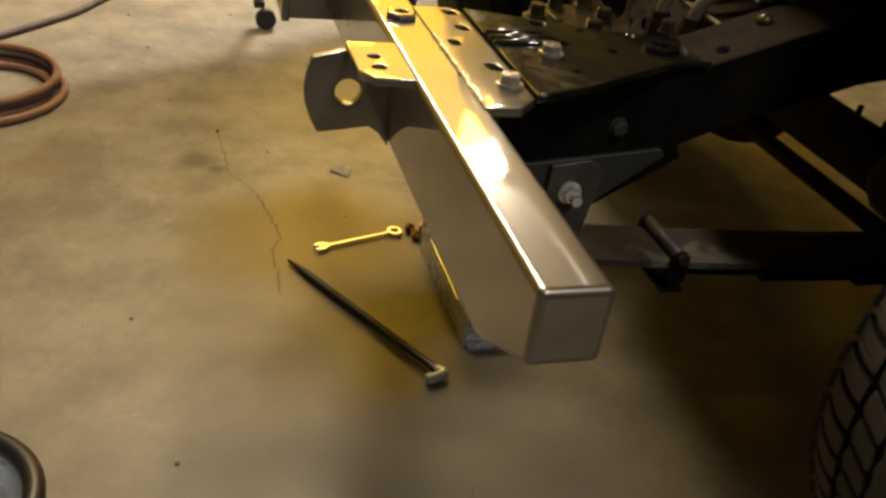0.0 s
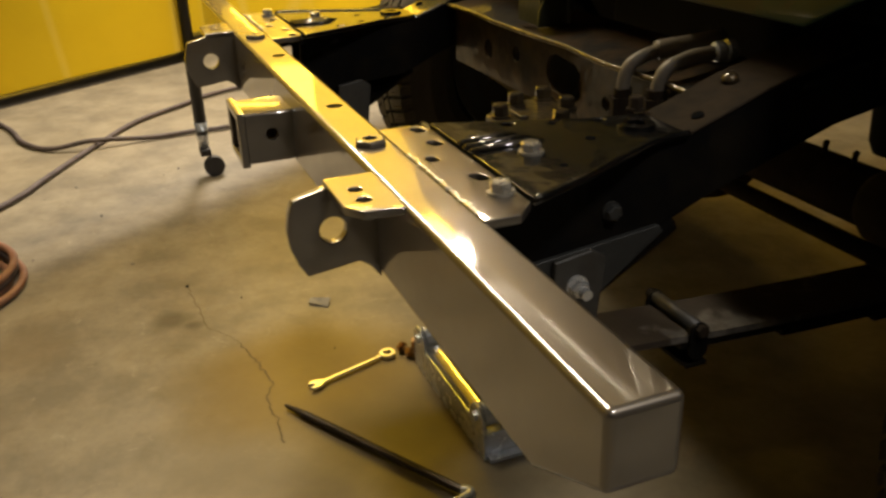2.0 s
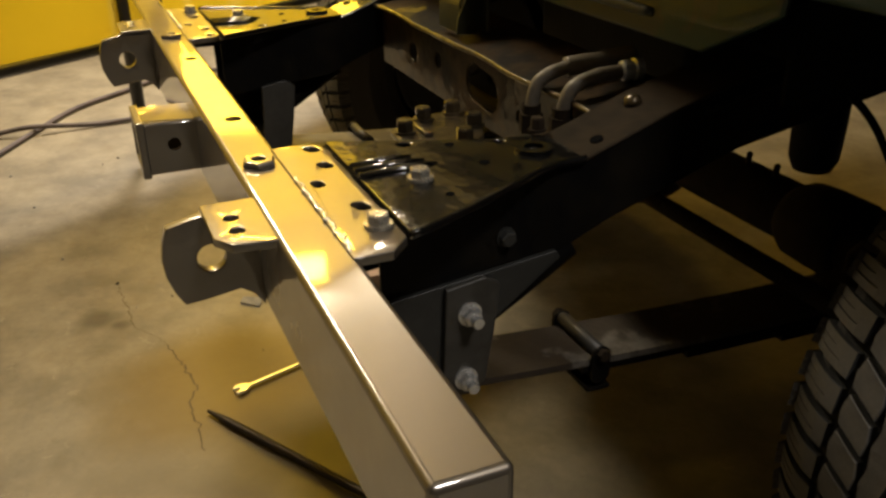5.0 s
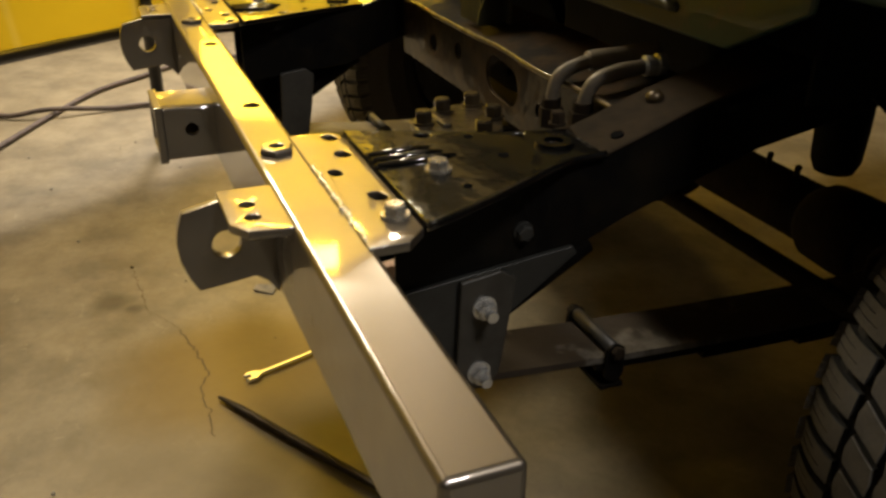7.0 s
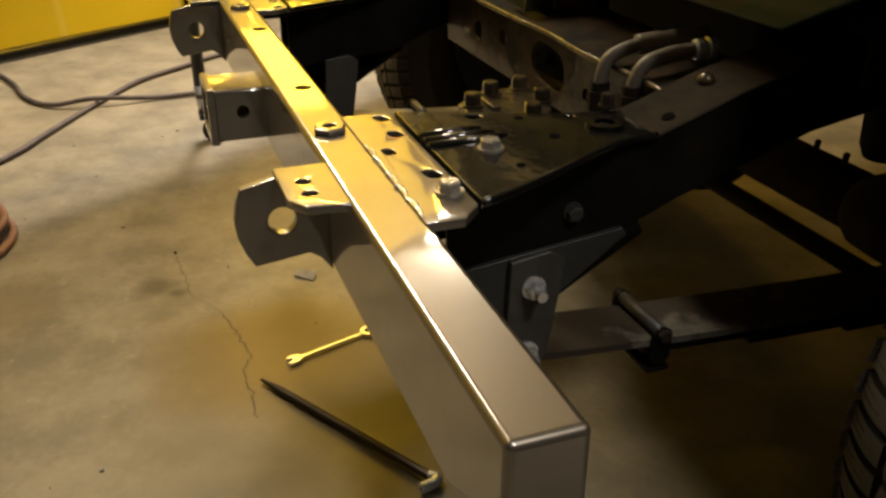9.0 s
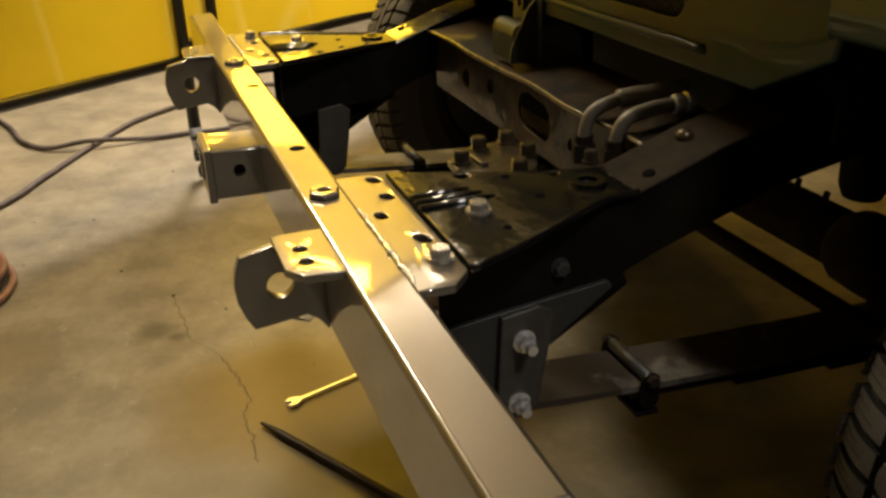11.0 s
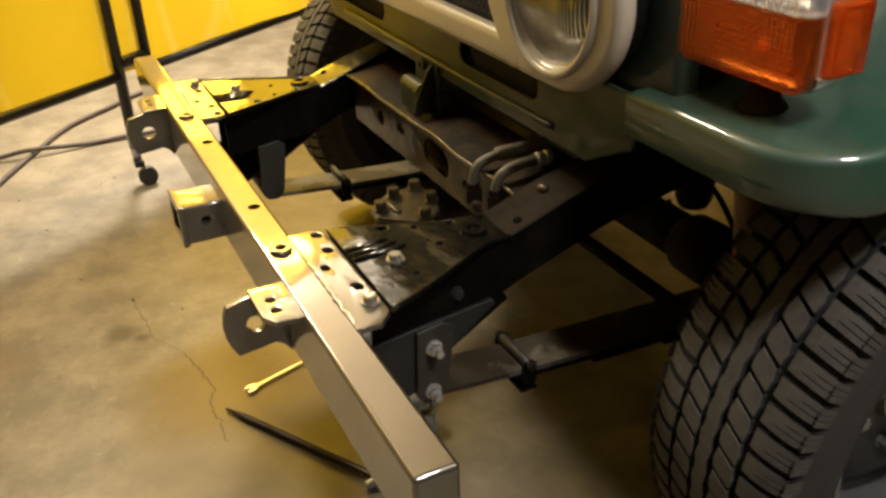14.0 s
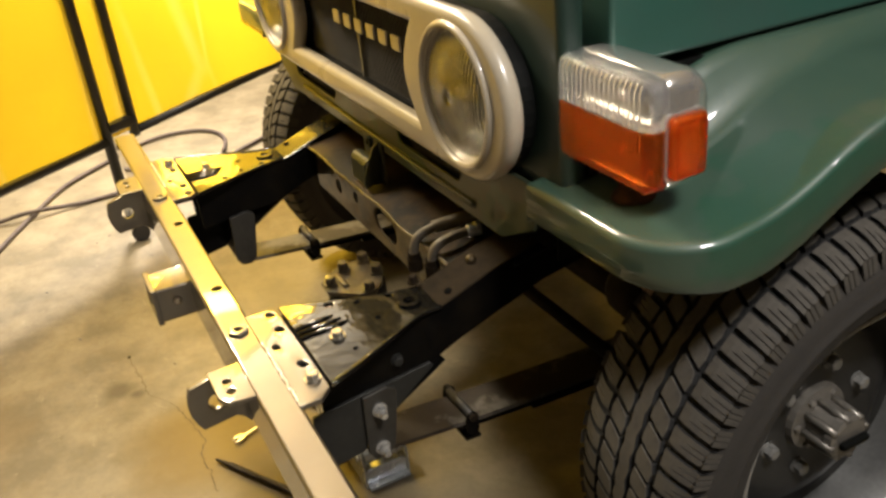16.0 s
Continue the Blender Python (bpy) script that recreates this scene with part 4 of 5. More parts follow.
def fender(s):
    """Front wing: nose rounded in plan, nearly flat top with a fillet up to the hood seam, skirt cut by the wheel arch."""
    bm = bmesh.new()
    xi, xo, y0, rn, roll = 0.533, 0.825, 0.362, 0.10, 0.012

    def top(x, y):
        w = max(0.0, min(1.0, 1 - (x - 0.604) / 0.062)) ** 2
        zo, zi = along(OUTER, y), along(INNER, y)
        return zo + (zi - zo) * w

    def inset(x, y):
        if x > xo - rn and y < y0 + rn:
            return rn - math.hypot(x - (xo - rn), y - (y0 + rn))
        if y < 0.56:
            return min(xo - x, y - y0, x - xi)
        return min(xo - x, y - y0)

    xs = [xi + q for q in (0.0, 0.0004, 0.0015, 0.0035, 0.006, 0.009)] + [xi + 0.012 + (xo - rn - xi - 0.012) * k / 16 for k in range(17)] + [xo - rn + rn * math.sin(math.pi / 2 * k / 18) for k in range(1, 19)]
    steps = [0.0, 0.0004, 0.0015, 0.0035, 0.006, 0.009, 0.012, 0.018, 0.027, 0.04, 0.055, 0.075, 0.10] + [0.10 + 0.025 * k for k in range(1, 44)]
    grid = []
    for x in xs:
        yf = y0 if x <= xo - rn else y0 + rn - math.sqrt(max(0.0, rn * rn - (x - xo + rn) ** 2))
        row = []
        for q in steps:
            y = yf + q
            dd = max(0.0, inset(x, y))
            fall = roll - math.sqrt(max(0.0, roll ** 2 - (roll - dd) ** 2)) if dd < roll else 0.0
            row.append(bm.verts.new((s * x, y, top(x, y) - fall)))
        grid.append(row)
    for A, B in zip(grid, grid[1:]):
        for p, q, r, o in zip(A, B, B[1:], A[1:]):
            bm.faces.new((p, q, r, o))
    # skirt below the rim, with a lip turned inwards
    inner = [v for v in grid[0][1:] if v.co.y < 0.58]
    rim = inner[::-1] + [row[0] for row in grid] + grid[-1][1:]
    cols = []
    for v in rim:
        x, y = abs(v.co.x), v.co.y
        t = 0.0 if x <= xo - rn else (math.pi / 2 if y >= y0 + rn else math.atan2(x - xo + rn, y0 + rn - y))
        nx, ny = (1.0, 0.0) if x <= xi and y > y0 else (-math.sin(t), math.cos(t))
        lip = along(LIP, y)
        down = [(x, y, lip + (v.co.z - lip) * 0.5), (x, y, lip + 0.004), (x + nx * 0.004, y + ny * 0.004, lip - 0.001), (x + nx * 0.014, y + ny * 0.014, lip + 0.001)]
        cols.append([v] + [bm.verts.new((s * px, py, pz)) for px, py, pz in down])
    for A, B in zip(cols, cols[1:]):
        for p, q, r, o in zip(A, B, B[1:], A[1:]):
            bm.faces.new((p, q, r, o))
    ob = part("fender", bm, FENDER_GREEN, car, "glossy green front fender", smooth=True)
    m = ob.modifiers.new("thick", "SOLIDIFY")
    m.thickness, m.offset = 0.004, -1
    return ob


fender(1)
fender(-1).location = (2 * CX - 0.09, 0, 0.025)


def rounded(cx, cz, hw, hz, r, n=8):
    """A rounded rectangle as (x, z) points."""
    out = []
    for qx, qz, a0 in ((1, 1, 0), (-1, 1, 90), (-1, -1, 180), (1, -1, 270)):
        for k in range(n + 1):
            t = radians(a0 + 90 * k / n)
            out.append((cx + qx * (hw - r) + r * math.cos(t), cz + qz * (hz - r) + r * math.sin(t)))
    return out


def signal_lens(x0, x1, z0, z1, za, zb, y0, checks):
    """The front of a moulded lens between za and zb: rounded rim, upright ribs, and cross ribs where checks is set."""
    bm = bmesh.new()
    nx, nz, r, deep = 168, 44, 0.016, 0.013
    cx, cz, hw, hz = (x0 + x1) / 2, (z0 + z1) / 2, (x1 - x0) / 2, (z1 - z0) / 2
    rows = []
    for j in range(nz + 1):
        z = za + (zb - za) * j / nz
        qz = max(0.0, abs(z - cz) - (hz - r))
        half = hw - r + math.sqrt(max(0.0, r * r - qz * qz))
        row = []
        for i in range(nx + 1):
            u = 2 * i / nx - 1
            x = cx + half * u
            ex, ez = max(0.0, abs(x - cx) - (hw - r)), qz
            e = max(0.0, r - math.hypot(ex, ez)) if ex or ez else min(hw - abs(x - cx), hz - abs(z - cz))
            fall = deep * (1 - math.sqrt(max(0.0, 1 - (1 - min(1.0, e / r)) ** 2)))
            rib = 0.0017 * math.cos(2 * math.pi * (x - x0) / 0.0090)
            if checks:
                rib = 0.0009 * math.cos(2 * math.pi * (x - x0) / 0.0068) + 0.0007 * math.cos(2 * math.pi * z / 0.0062)
            row.append(bm.verts.new((x, y0 + fall + rib * min(1.0, e / 0.012), z)))
        rows.append(row)
    for A, B in zip(rows, rows[1:]):
        for i in range(nx):
            bm.faces.new((A[i], A[i + 1], B[i + 1], B[i]))
    # the rim runs back to the housing
    edge = rows[0][::-1] + [row[0] for row in rows[1:]] + rows[-1][1:] + [row[-1] for row in rows[-2:0:-1]]
    back = [bm.verts.new((v.co.x, y0 + 0.030, v.co.z)) for v in edge]
    for k in range(len(edge)):
        n = (k + 1) % len(edge)
        bm.faces.new((edge[k], edge[n], back[n], back[k]))
    return bm


def turn_signal(s):
    """Two-colour indicator with ribbed lenses on a rounded metal housing and a short stalk."""
    x0, x1, y0, z0, z1, zs = 0.578, 0.757, 0.384, 0.926, 1.060, 1.003
    if s < 0:
        x0, x1 = -x1, -x0
    cx, cz, hw, hz = (x0 + x1) / 2, (z0 + z1) / 2, (x1 - x0) / 2, (z1 - z0) / 2
    bm = bmesh.new()
    sect = ((0.0285, -0.001, 0.016), (0.034, 0.0015, 0.018), (0.060, 0.001, 0.020), (0.080, -0.003, 0.024), (0.092, -0.010, 0.026), (0.097, -0.022, 0.026))
    loft(bm, [[(x, y0 + dy, z) for x, z in rounded(cx, cz, hw + g, hz + g, r)] for dy, g, r in sect])
    body = part("turn_signal", bm, CHROME, car, "amber and clear indicator in a metal housing", smooth=True)
    part("amber_lens", signal_lens(x0, x1, z0, z1, z0, zs - 0.0008, y0, True), AMBER, body, smooth=True)
    part("clear_lens", signal_lens(x0, x1, z0, z1, zs + 0.0008, z1, y0, False), CLEAR, body, smooth=True)
    bm = bmesh.new()
    loft(bm, [[(x, y0 + dy, z) for x, z in rounded(cx, (z0 + zs) / 2, a, b, 0.012)] for dy, a, b in ((0.016, hw - 0.006, 0.032), (0.027, hw - 0.018, 0.022))])
    part("reflector_plate", bm, LENS_BACK, body, smooth=True)
    bm = bmesh.new()
    loft(bm, [[(x, y0 + dy, z) for x, z in rounded(cx, (z1 + zs) / 2, a, b, 0.010)] for dy, a, b in ((0.014, hw - 0.006, 0.024), (0.027, hw - 0.014, 0.016))])
    part("clear_reflector", bm, LENS_BACK, body, smooth=True)
    for z in ((z0 + zs) / 2, (z1 + zs) / 2):
        bm = bmesh.new()
        bmesh.ops.create_uvsphere(bm, u_segments=14, v_segments=10, radius=0.0085, matrix=pose(cx + s * 0.03, y0 + 0.019, z))
        part("lamp_bulb", bm, CHROME, body, smooth=True)
    xs = x1 if s > 0 else x0
    za, zb, ya, yb = z0 + 0.018, z0 + 0.092, y0 + 0.026, y0 + 0.076
    bm = bmesh.new()
    cy, czs = (ya + yb) / 2, (za + zb) / 2
    sect = ((0.0, 0.0, 0.006), (0.009, 0.0, 0.006), (0.0125, -0.0015, 0.006), (0.0145, -0.005, 0.005))
    rings = [[(xs + s * dx, y, z) for y, z in rounded(cy, czs, (yb - ya) / 2 + g, (zb - za) / 2 + g, r, 4)] for dx, g, r in sect]
    loft(bm, rings)
    part("side_lens", bm, AMBER, body, smooth=True)
    bm = bmesh.new()
    sweep(bm, [(xs + s * 0.0135, y, z) for y, z in rounded(cy, czs, (yb - ya) / 2 - 0.006, (zb - za) / 2 - 0.006, 0.005, 4)], 0.0014, 6, closed=True)
    part("side_lens_rim", bm, AMBER, body)
    bm = bmesh.new()
    loft(bm, [[(xs + s * dx, y, z) for y, z in rounded(cy, czs, (yb - ya) / 2 + 0.003, (zb - za) / 2 + 0.003, 0.007, 4)] for dx in (-0.004, 0.003)])
    part("side_bezel", bm, CHROME, body)
    bm = bmesh.new()
    lathe(bm, [(0.030, 0.0), (0.027, 0.006), (0.019, 0.014), (0.0165, 0.03), (0.0165, 0.056)], (cx, y0 + 0.055, 0.883), (0, 0, 1), 20)
    part("stalk", bm, RUSTY, body, smooth=True)
    return body


turn_signal(1)
turn_signal(-1).location = (2 * CX - 0.09, 0, 0.025)


def wheel(s):
    """All-terrain tyre with separate tread lugs, and a steel rim with hub."""
    yc, zc, R, xi, xo = 0.785, 0.402, 0.400, 0.590, 0.818
    xm, w = (xi + xo) / 2, (xo - xi)
    bm = bmesh.new()
    prof = [(0.222, 0.24), (0.241, 0.29), (0.254, 0.41), (0.259, 0.425), (0.262, 0.424), (0.28, 0.485), (0.300, 0.505), (0.303, 0.515), (0.309, 0.518), (0.312, 0.510), (0.33, 0.514), (0.358, 0.495), (0.376, 0.455), (0.385, 0.38), (0.390, 0.2), (0.391, 0.0)]
    full = [(r, -h) for r, h in prof] + [(r, h) for r, h in prof[-2::-1]]
    lathe(bm, [(r, h * w) for r, h in full], (s * xm, yc, zc), (s, 0, 0), 120, close=False)
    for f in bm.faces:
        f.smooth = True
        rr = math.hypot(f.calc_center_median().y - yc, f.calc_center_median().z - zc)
        # groove floor coloured as if in shade
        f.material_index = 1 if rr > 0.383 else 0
    N = 70
    st = 2 * math.pi / N
    wh = thing_part("wheel", car)
    hub_at = Vector((s * xm, yc, zc))

    def radius(r, u):
        return r - 0.022 * abs(u * 2) ** 4

    def block(loops):
        """A tread block round the wheel's axle: loops of (angle, across, radius) from its foot to its face."""
        b = bmesh.new()
        rings = [[b.verts.new((s * u * w, radius(r, u) * math.cos(a), radius(r, u) * math.sin(a))) for a, u, r in lp] for lp in loops]
        n = len(rings[0])
        for i, (A, B) in enumerate(zip(rings, rings[1:])):
            for k in range(n):
                # block sides take the near-black rubber, painting the shade between blocks
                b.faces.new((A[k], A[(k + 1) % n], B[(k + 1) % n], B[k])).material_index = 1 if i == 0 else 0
        b.faces.new(rings[-1])
        bmesh.ops.recalc_face_normals(b, faces=b.faces)
        me = bpy.data.meshes.new("tread_block")
        b.to_mesh(me)
        b.free()
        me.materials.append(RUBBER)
        me.materials.append(RUBBER_SHADED)
        return me

    def shrunk(outline, q):
        ca, cu = sum(p[0] for p in outline) / len(outline), sum(p[1] for p in outline) / len(outline)
        return [(ca + (a - ca) * q, cu + (u - cu) * q) for a, u in outline]

    def lug(outline, r0, r1):
        return block([[(a, u, r0) for a, u in outline], [(a, u, r1 - 0.0015) for a, u in shrunk(outline, 0.97)], [(a, u, r1) for a, u in shrunk(outline, 0.92)]])

    def placed(me, turn):
        ob = new("tread_block", me)
        ob.parent = wh
        ob.matrix_basis = Matrix.Translation(hub_at) @ Matrix.Rotation(turn, 4, "X")

    # centre rib with wavy edges
    rib = bmesh.new()
    rows = []
    for k in range(2 * N):
        zz = 0.008 if k % 2 else -0.008
        a = k * st / 2
        rows.append([rib.verts.new(hub_at + Vector((s * u * w, r * math.cos(a), r * math.sin(a)))) for u, r in ((-0.050 + zz, 0.386), (-0.047 + zz, R), (0.047 + zz, R), (0.050 + zz, 0.386))])
    for k in range(2 * N):
        A, B = rows[k], rows[(k + 1) % (2 * N)]
        for i in range(3):
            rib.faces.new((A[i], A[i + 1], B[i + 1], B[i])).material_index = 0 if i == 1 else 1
    part("centre_rib", rib, (RUBBER, RUBBER_SHADED), wh)
    diamonds, shoulders = {}, {}
    for q in (1, -1):
        k1, g = q * 0.42 * st, 0.085 * st
        # slanting diamond beside the rib
        d = [(g, q * 0.086), (0.5 * st, q * 0.073), (st - g, q * 0.081), (st - g + k1 * 0.5, q * 0.145), (st - g + k1, q * 0.222), (0.5 * st + k1, q * 0.233), (g + k1, q * 0.218), (g + k1 * 0.5, q * 0.155)]
        diamonds[q] = lug(d, 0.383, R)
        # shoulder block that folds over onto the sidewall, with two slits cut in from the outside
        a0, a1 = k1 + 1.6 * g, k1 + st - 1.6 * g
        k2 = q * 0.22 * st
        third = (a1 - a0) / 3
        e = 0.10 * third
        cols = [a0, a0 + third - e, a0 + third, a0 + third + e, a0 + 2 * third - e, a0 + 2 * third, a0 + 2 * third + e, a1]
        b = bmesh.new()
        grid = []
        for u, start in ((0.262, 0), (0.32, 0), (0.365, 1), (0.41, 2), (0.455, 2), (0.492, 2), (0.503, 3), (0.508, 4)):
            row = []
            for i, a in enumerate(cols):
                cut_in = (i == 2 and start >= 2) or (i == 5 and start >= 1)
                r = R - 0.0015 if u == 0.262 else R
                r = {3: 0.385 + 0.0, 4: 0.357}.get(start, radius(r, u)) - (0.010 if cut_in and start < 3 else 0.0)
                inset_u = u - (0.012 if cut_in and start >= 3 else 0.0)
                aa = a + k2 * min(1.0, (u - 0.262) / 0.23)
                row.append(b.verts.new((s * q * inset_u * w, r * math.cos(aa), r * math.sin(aa))))
            grid.append(row)
        for A, B in zip(grid, grid[1:]):
            for i in range(7):
                b.faces.new((A[i], A[i + 1], B[i + 1], B[i]))
        edge = grid[0][::-1] + [row[0] for row in grid[1:6]]
        edge2 = [row[-1] for row in grid[:6]]
        for chain in (edge, edge2):
            foot = []
            for v in chain:
                rr = math.hypot(v.co.y, v.co.z)
                foot.append(b.verts.new((v.co.x, v.co.y * (rr - 0.016) / rr, v.co.z * (rr - 0.016) / rr)))
            for i in range(len(chain) - 1):
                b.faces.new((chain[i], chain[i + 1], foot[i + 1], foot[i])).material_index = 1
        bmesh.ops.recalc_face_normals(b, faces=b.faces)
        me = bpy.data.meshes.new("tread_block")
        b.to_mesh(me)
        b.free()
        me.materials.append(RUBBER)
        me.materials.append(RUBBER_SHADED)
        shoulders[q] = me
    for k in range(N):
        for q in (1, -1):
            turn = (k + (0.5 if q < 0 else 0.0)) * st
            placed(diamonds[q], turn)
            placed(shoulders[q], turn)
    part("tyre", bm, (RUBBER_SIDE, RUBBER_SHADED), wh, "dusty all-terrain tyre with blocky tread")
    bm = bmesh.new()
    o = xo - 0.044
    h0 = o - xm
    prof = [(0.243, h0 - 0.004), (0.242, h0 + 0.007), (0.233, h0 + 0.012), (0.224, h0 + 0.006), (0.219, h0 - 0.004)]
    lathe(bm, prof, (s * xm, yc, zc), (s, 0, 0), 72, close=False)
    rim = part("rim", bm, RIM, wh, "painted steel rim with a bright lip", smooth=True)
    bm = bmesh.new()
    lathe(bm, [(0.2195, h0 - 0.003), (0.216, h0 - 0.012), (0.209, h0 - 0.05), (0.203, h0 - 0.092)], (s * xm, yc, zc), (s, 0, 0), 72, close=False)
    part("rim_barrel", bm, RIM_GREY, wh, smooth=True)
    bm = bmesh.new()
    prof = [(0.204, h0 - 0.090), (0.185, h0 - 0.096), (0.165, h0 - 0.082), (0.135, h0 - 0.074), (0.118, h0 - 0.080), (0.060, h0 - 0.080)]
    lathe(bm, prof, (s * xm, yc, zc), (s, 0, 0), 72, close=False)
    part("wheel_disc", bm, WHEEL_DARK, wh, "dark wheel disc", smooth=True)
    bm = bmesh.new()
    hb = [(0.060, h0 - 0.081), (0.058, h0 - 0.068), (0.036, h0 - 0.062), (0.034, h0 - 0.026), (0.039, h0 - 0.024), (0.039, h0 - 0.010), (0.033, h0 - 0.006), (0.016, h0 - 0.004), (0.001, h0 - 0.004)]
    lathe(bm, hb, (s * xm, yc, zc), (s, 0, 0), 24, close=False)
    hub = part("locking_hub", bm, HUB, wh, "dull cast locking hub", bevel=0.0)
    for k in range(8):
        t = 2 * math.pi * k / 8 + 0.2
        c, q = math.cos(t), math.sin(t)
        bm = bmesh.new()
        sweep(bm, [(s * (o - 0.064), yc + 0.040 * c, zc + 0.040 * q), (s * (o - 0.030), yc + 0.0385 * c, zc + 0.0385 * q), (s * (o - 0.006), yc + 0.036 * c, zc + 0.036 * q)], 0.006, 8)
        part("hub_fin", bm, HUB, hub, smooth=True)
    bm = bmesh.new()
    box(bm, *sorted((s * (o - 0.0038), s * (o + 0.008))), yc - 0.028, yc + 0.028, zc - 0.006, zc + 0.006)
    part("hub_dial", bm, BODY_BLACK, wh, bevel=0.003)
    for k in range(6):
        t = 2 * math.pi * k / 6
        hexbolt("hub_bolt", wh, (s * (o - 0.068), yc + 0.048 * math.cos(t), zc + 0.048 * math.sin(t)), (s, 0, 0), 0.012, 0.008, washer=False, material=HUB)
    for k in range(6):
        t = 2 * math.pi * k / 6 + 0.3
        hexbolt("lug_nut", wh, (s * (o - 0.080), yc + 0.100 * math.cos(t), zc + 0.100 * math.sin(t)), (s, 0, 0), 0.020, 0.016, material=RIM)
    return wh


def thing_part(name, parent):
    ob = new(name)
    ob.parent = parent
    return ob


wheel(1)
wheel(-1).location.x = 2 * CX - 0.21

# ---- welding screens ----
E = Vector((-0.553, 0.833, 0))


def screen(p0, sign, label, leg=True):
    th = thing("welding_screen", label, "screen", "welding screens")
    L, H = 1.9, 2.11
    p0 = Vector((*p0, 0))
    p1 = p0 + E * sign * L
    up = Vector((0, 0, 1))
    for p in (p0, p1):
        short = p is p0 and not leg
        bm = bmesh.new()
        cyl(bm, p + up * (0.36 if short else 0.13), p + up * H, 0.019, seg=14)
        part("post", bm, BLACK_TUBE, th, smooth=True)
        if short:
            bm = bmesh.new()
            cyl(bm, p + up * 0.42, p - E * 0.11 + up * 0.42, 0.022, seg=10)
            part("link_bracket", bm, BLACK_TUBE, th)
            continue
        bm = bmesh.new()
        cyl(bm, p + up * 0.085, p + up * 0.17, 0.0145, 0.021, seg=16)
        part("stem", bm, GALV, th, smooth=True)
        bm = bmesh.new()
        q = p + Vector((0.03, 0.02, 0))
        cyl(bm, q + Vector((-0.014, 0.0, 0.032)), q + Vector((0.014, 0.0, 0.032)), 0.032, seg=20)
        c = part("caster", bm, BLACK_TUBE, th, bevel=0.003)
        bm = bmesh.new()
        box(bm, p.x - 0.02, p.x + 0.035, p.y - 0.016, p.y + 0.016, 0.066, 0.088)
        part("fork", bm, BLACK_TUBE, c, bevel=0.003)
    for z in (0.378, H - 0.02):
        bm = bmesh.new()
        cyl(bm, p0 + up * z, p1 + up * z, 0.017, seg=12)
        part("rail", bm, BLACK_TUBE, th, smooth=True)
    bm = bmesh.new()
    n, mz = 40, 24
    nrm = Vector((E.y, -E.x, 0))
    rows = []
    for i in range(n + 1):
        row = []
        for j in range(mz + 1):
            a, b = (0.0 if leg else -0.10) + (L + (0.0 if leg else 0.10)) * i / n, 0.385 + (H - 0.42) * j / mz
            wv = 0.012 * math.sin(a * 9 + 2.2 * b) * math.sin(math.pi * i / n) + 0.008 * noise.noise((a * 3, b * 2.5, 5.0))
            row.append(bm.verts.new(p0 + E * sign * a + up * b + nrm * wv))
        rows.append(row)
    for i in range(n):
        for j in range(mz):
            bm.faces.new((rows[i][j], rows[i + 1][j], rows[i + 1][j + 1], rows[i][j + 1]))
    part("curtain", bm, VINYL, th, "translucent yellow vinyl curtain", smooth=True)


screen((-1.64, -0.005), -1, "yellow vinyl welding curtain on a black tube frame with casters")
screen((-1.705, 0.095), 1, "yellow vinyl welding curtain on a black tube frame behind the bumper", False)

# ---- more of the car's underside ----
for k, pts in enumerate((((0.236, 0.311, 0.630), (0.235, 0.313, 0.664), (0.237, 0.322, 0.684), (0.243, 0.350, 0.696), (0.250, 0.385, 0.700), (0.256, 0.430, 0.704)),
                         ((0.292, 0.318, 0.640), (0.293, 0.320, 0.670), (0.295, 0.330, 0.689), (0.297, 0.355, 0.698), (0.299, 0.375, 0.700), (0.300, 0.390, 0.701)))):
    bm = bmesh.new()
    sweep(bm, spline(pts, 8), 0.0080, 12)
    h = part("steering_line", bm, LINE_GREY, car, "grey bent steel steering line", smooth=True)
    a, d = Vector(pts[0]), Vector(pts[-1])
    bm = bmesh.new()
    cyl(bm, a + Vector((0, 0, -0.006)), a + Vector((0, 0, 0.016)), 0.0145, seg=6)
    cyl(bm, a + Vector((0, 0, 0.016)), a + Vector((0, 0, 0.026)), 0.0110, seg=12)
    part("line_fitting", bm, RUSTY, h)
    bm = bmesh.new()
    if k == 0:
        sweep(bm, spline(pts, 8)[24:], 0.0115, 14)
        part("rubber_sleeve", bm, LINE_GREY, h, smooth=True)
    else:
        lathe(bm, [(0.009, 0.0), (0.0115, 0.002), (0.0115, 0.012), (0.0095, 0.014), (0.0125, 0.016), (0.0125, 0.024), (0.008, 0.026)], d - Vector((0, 0.006, 0)), (0.1, 1, 0.05), 14)
        part("line_ferrule", bm, GALV, h)

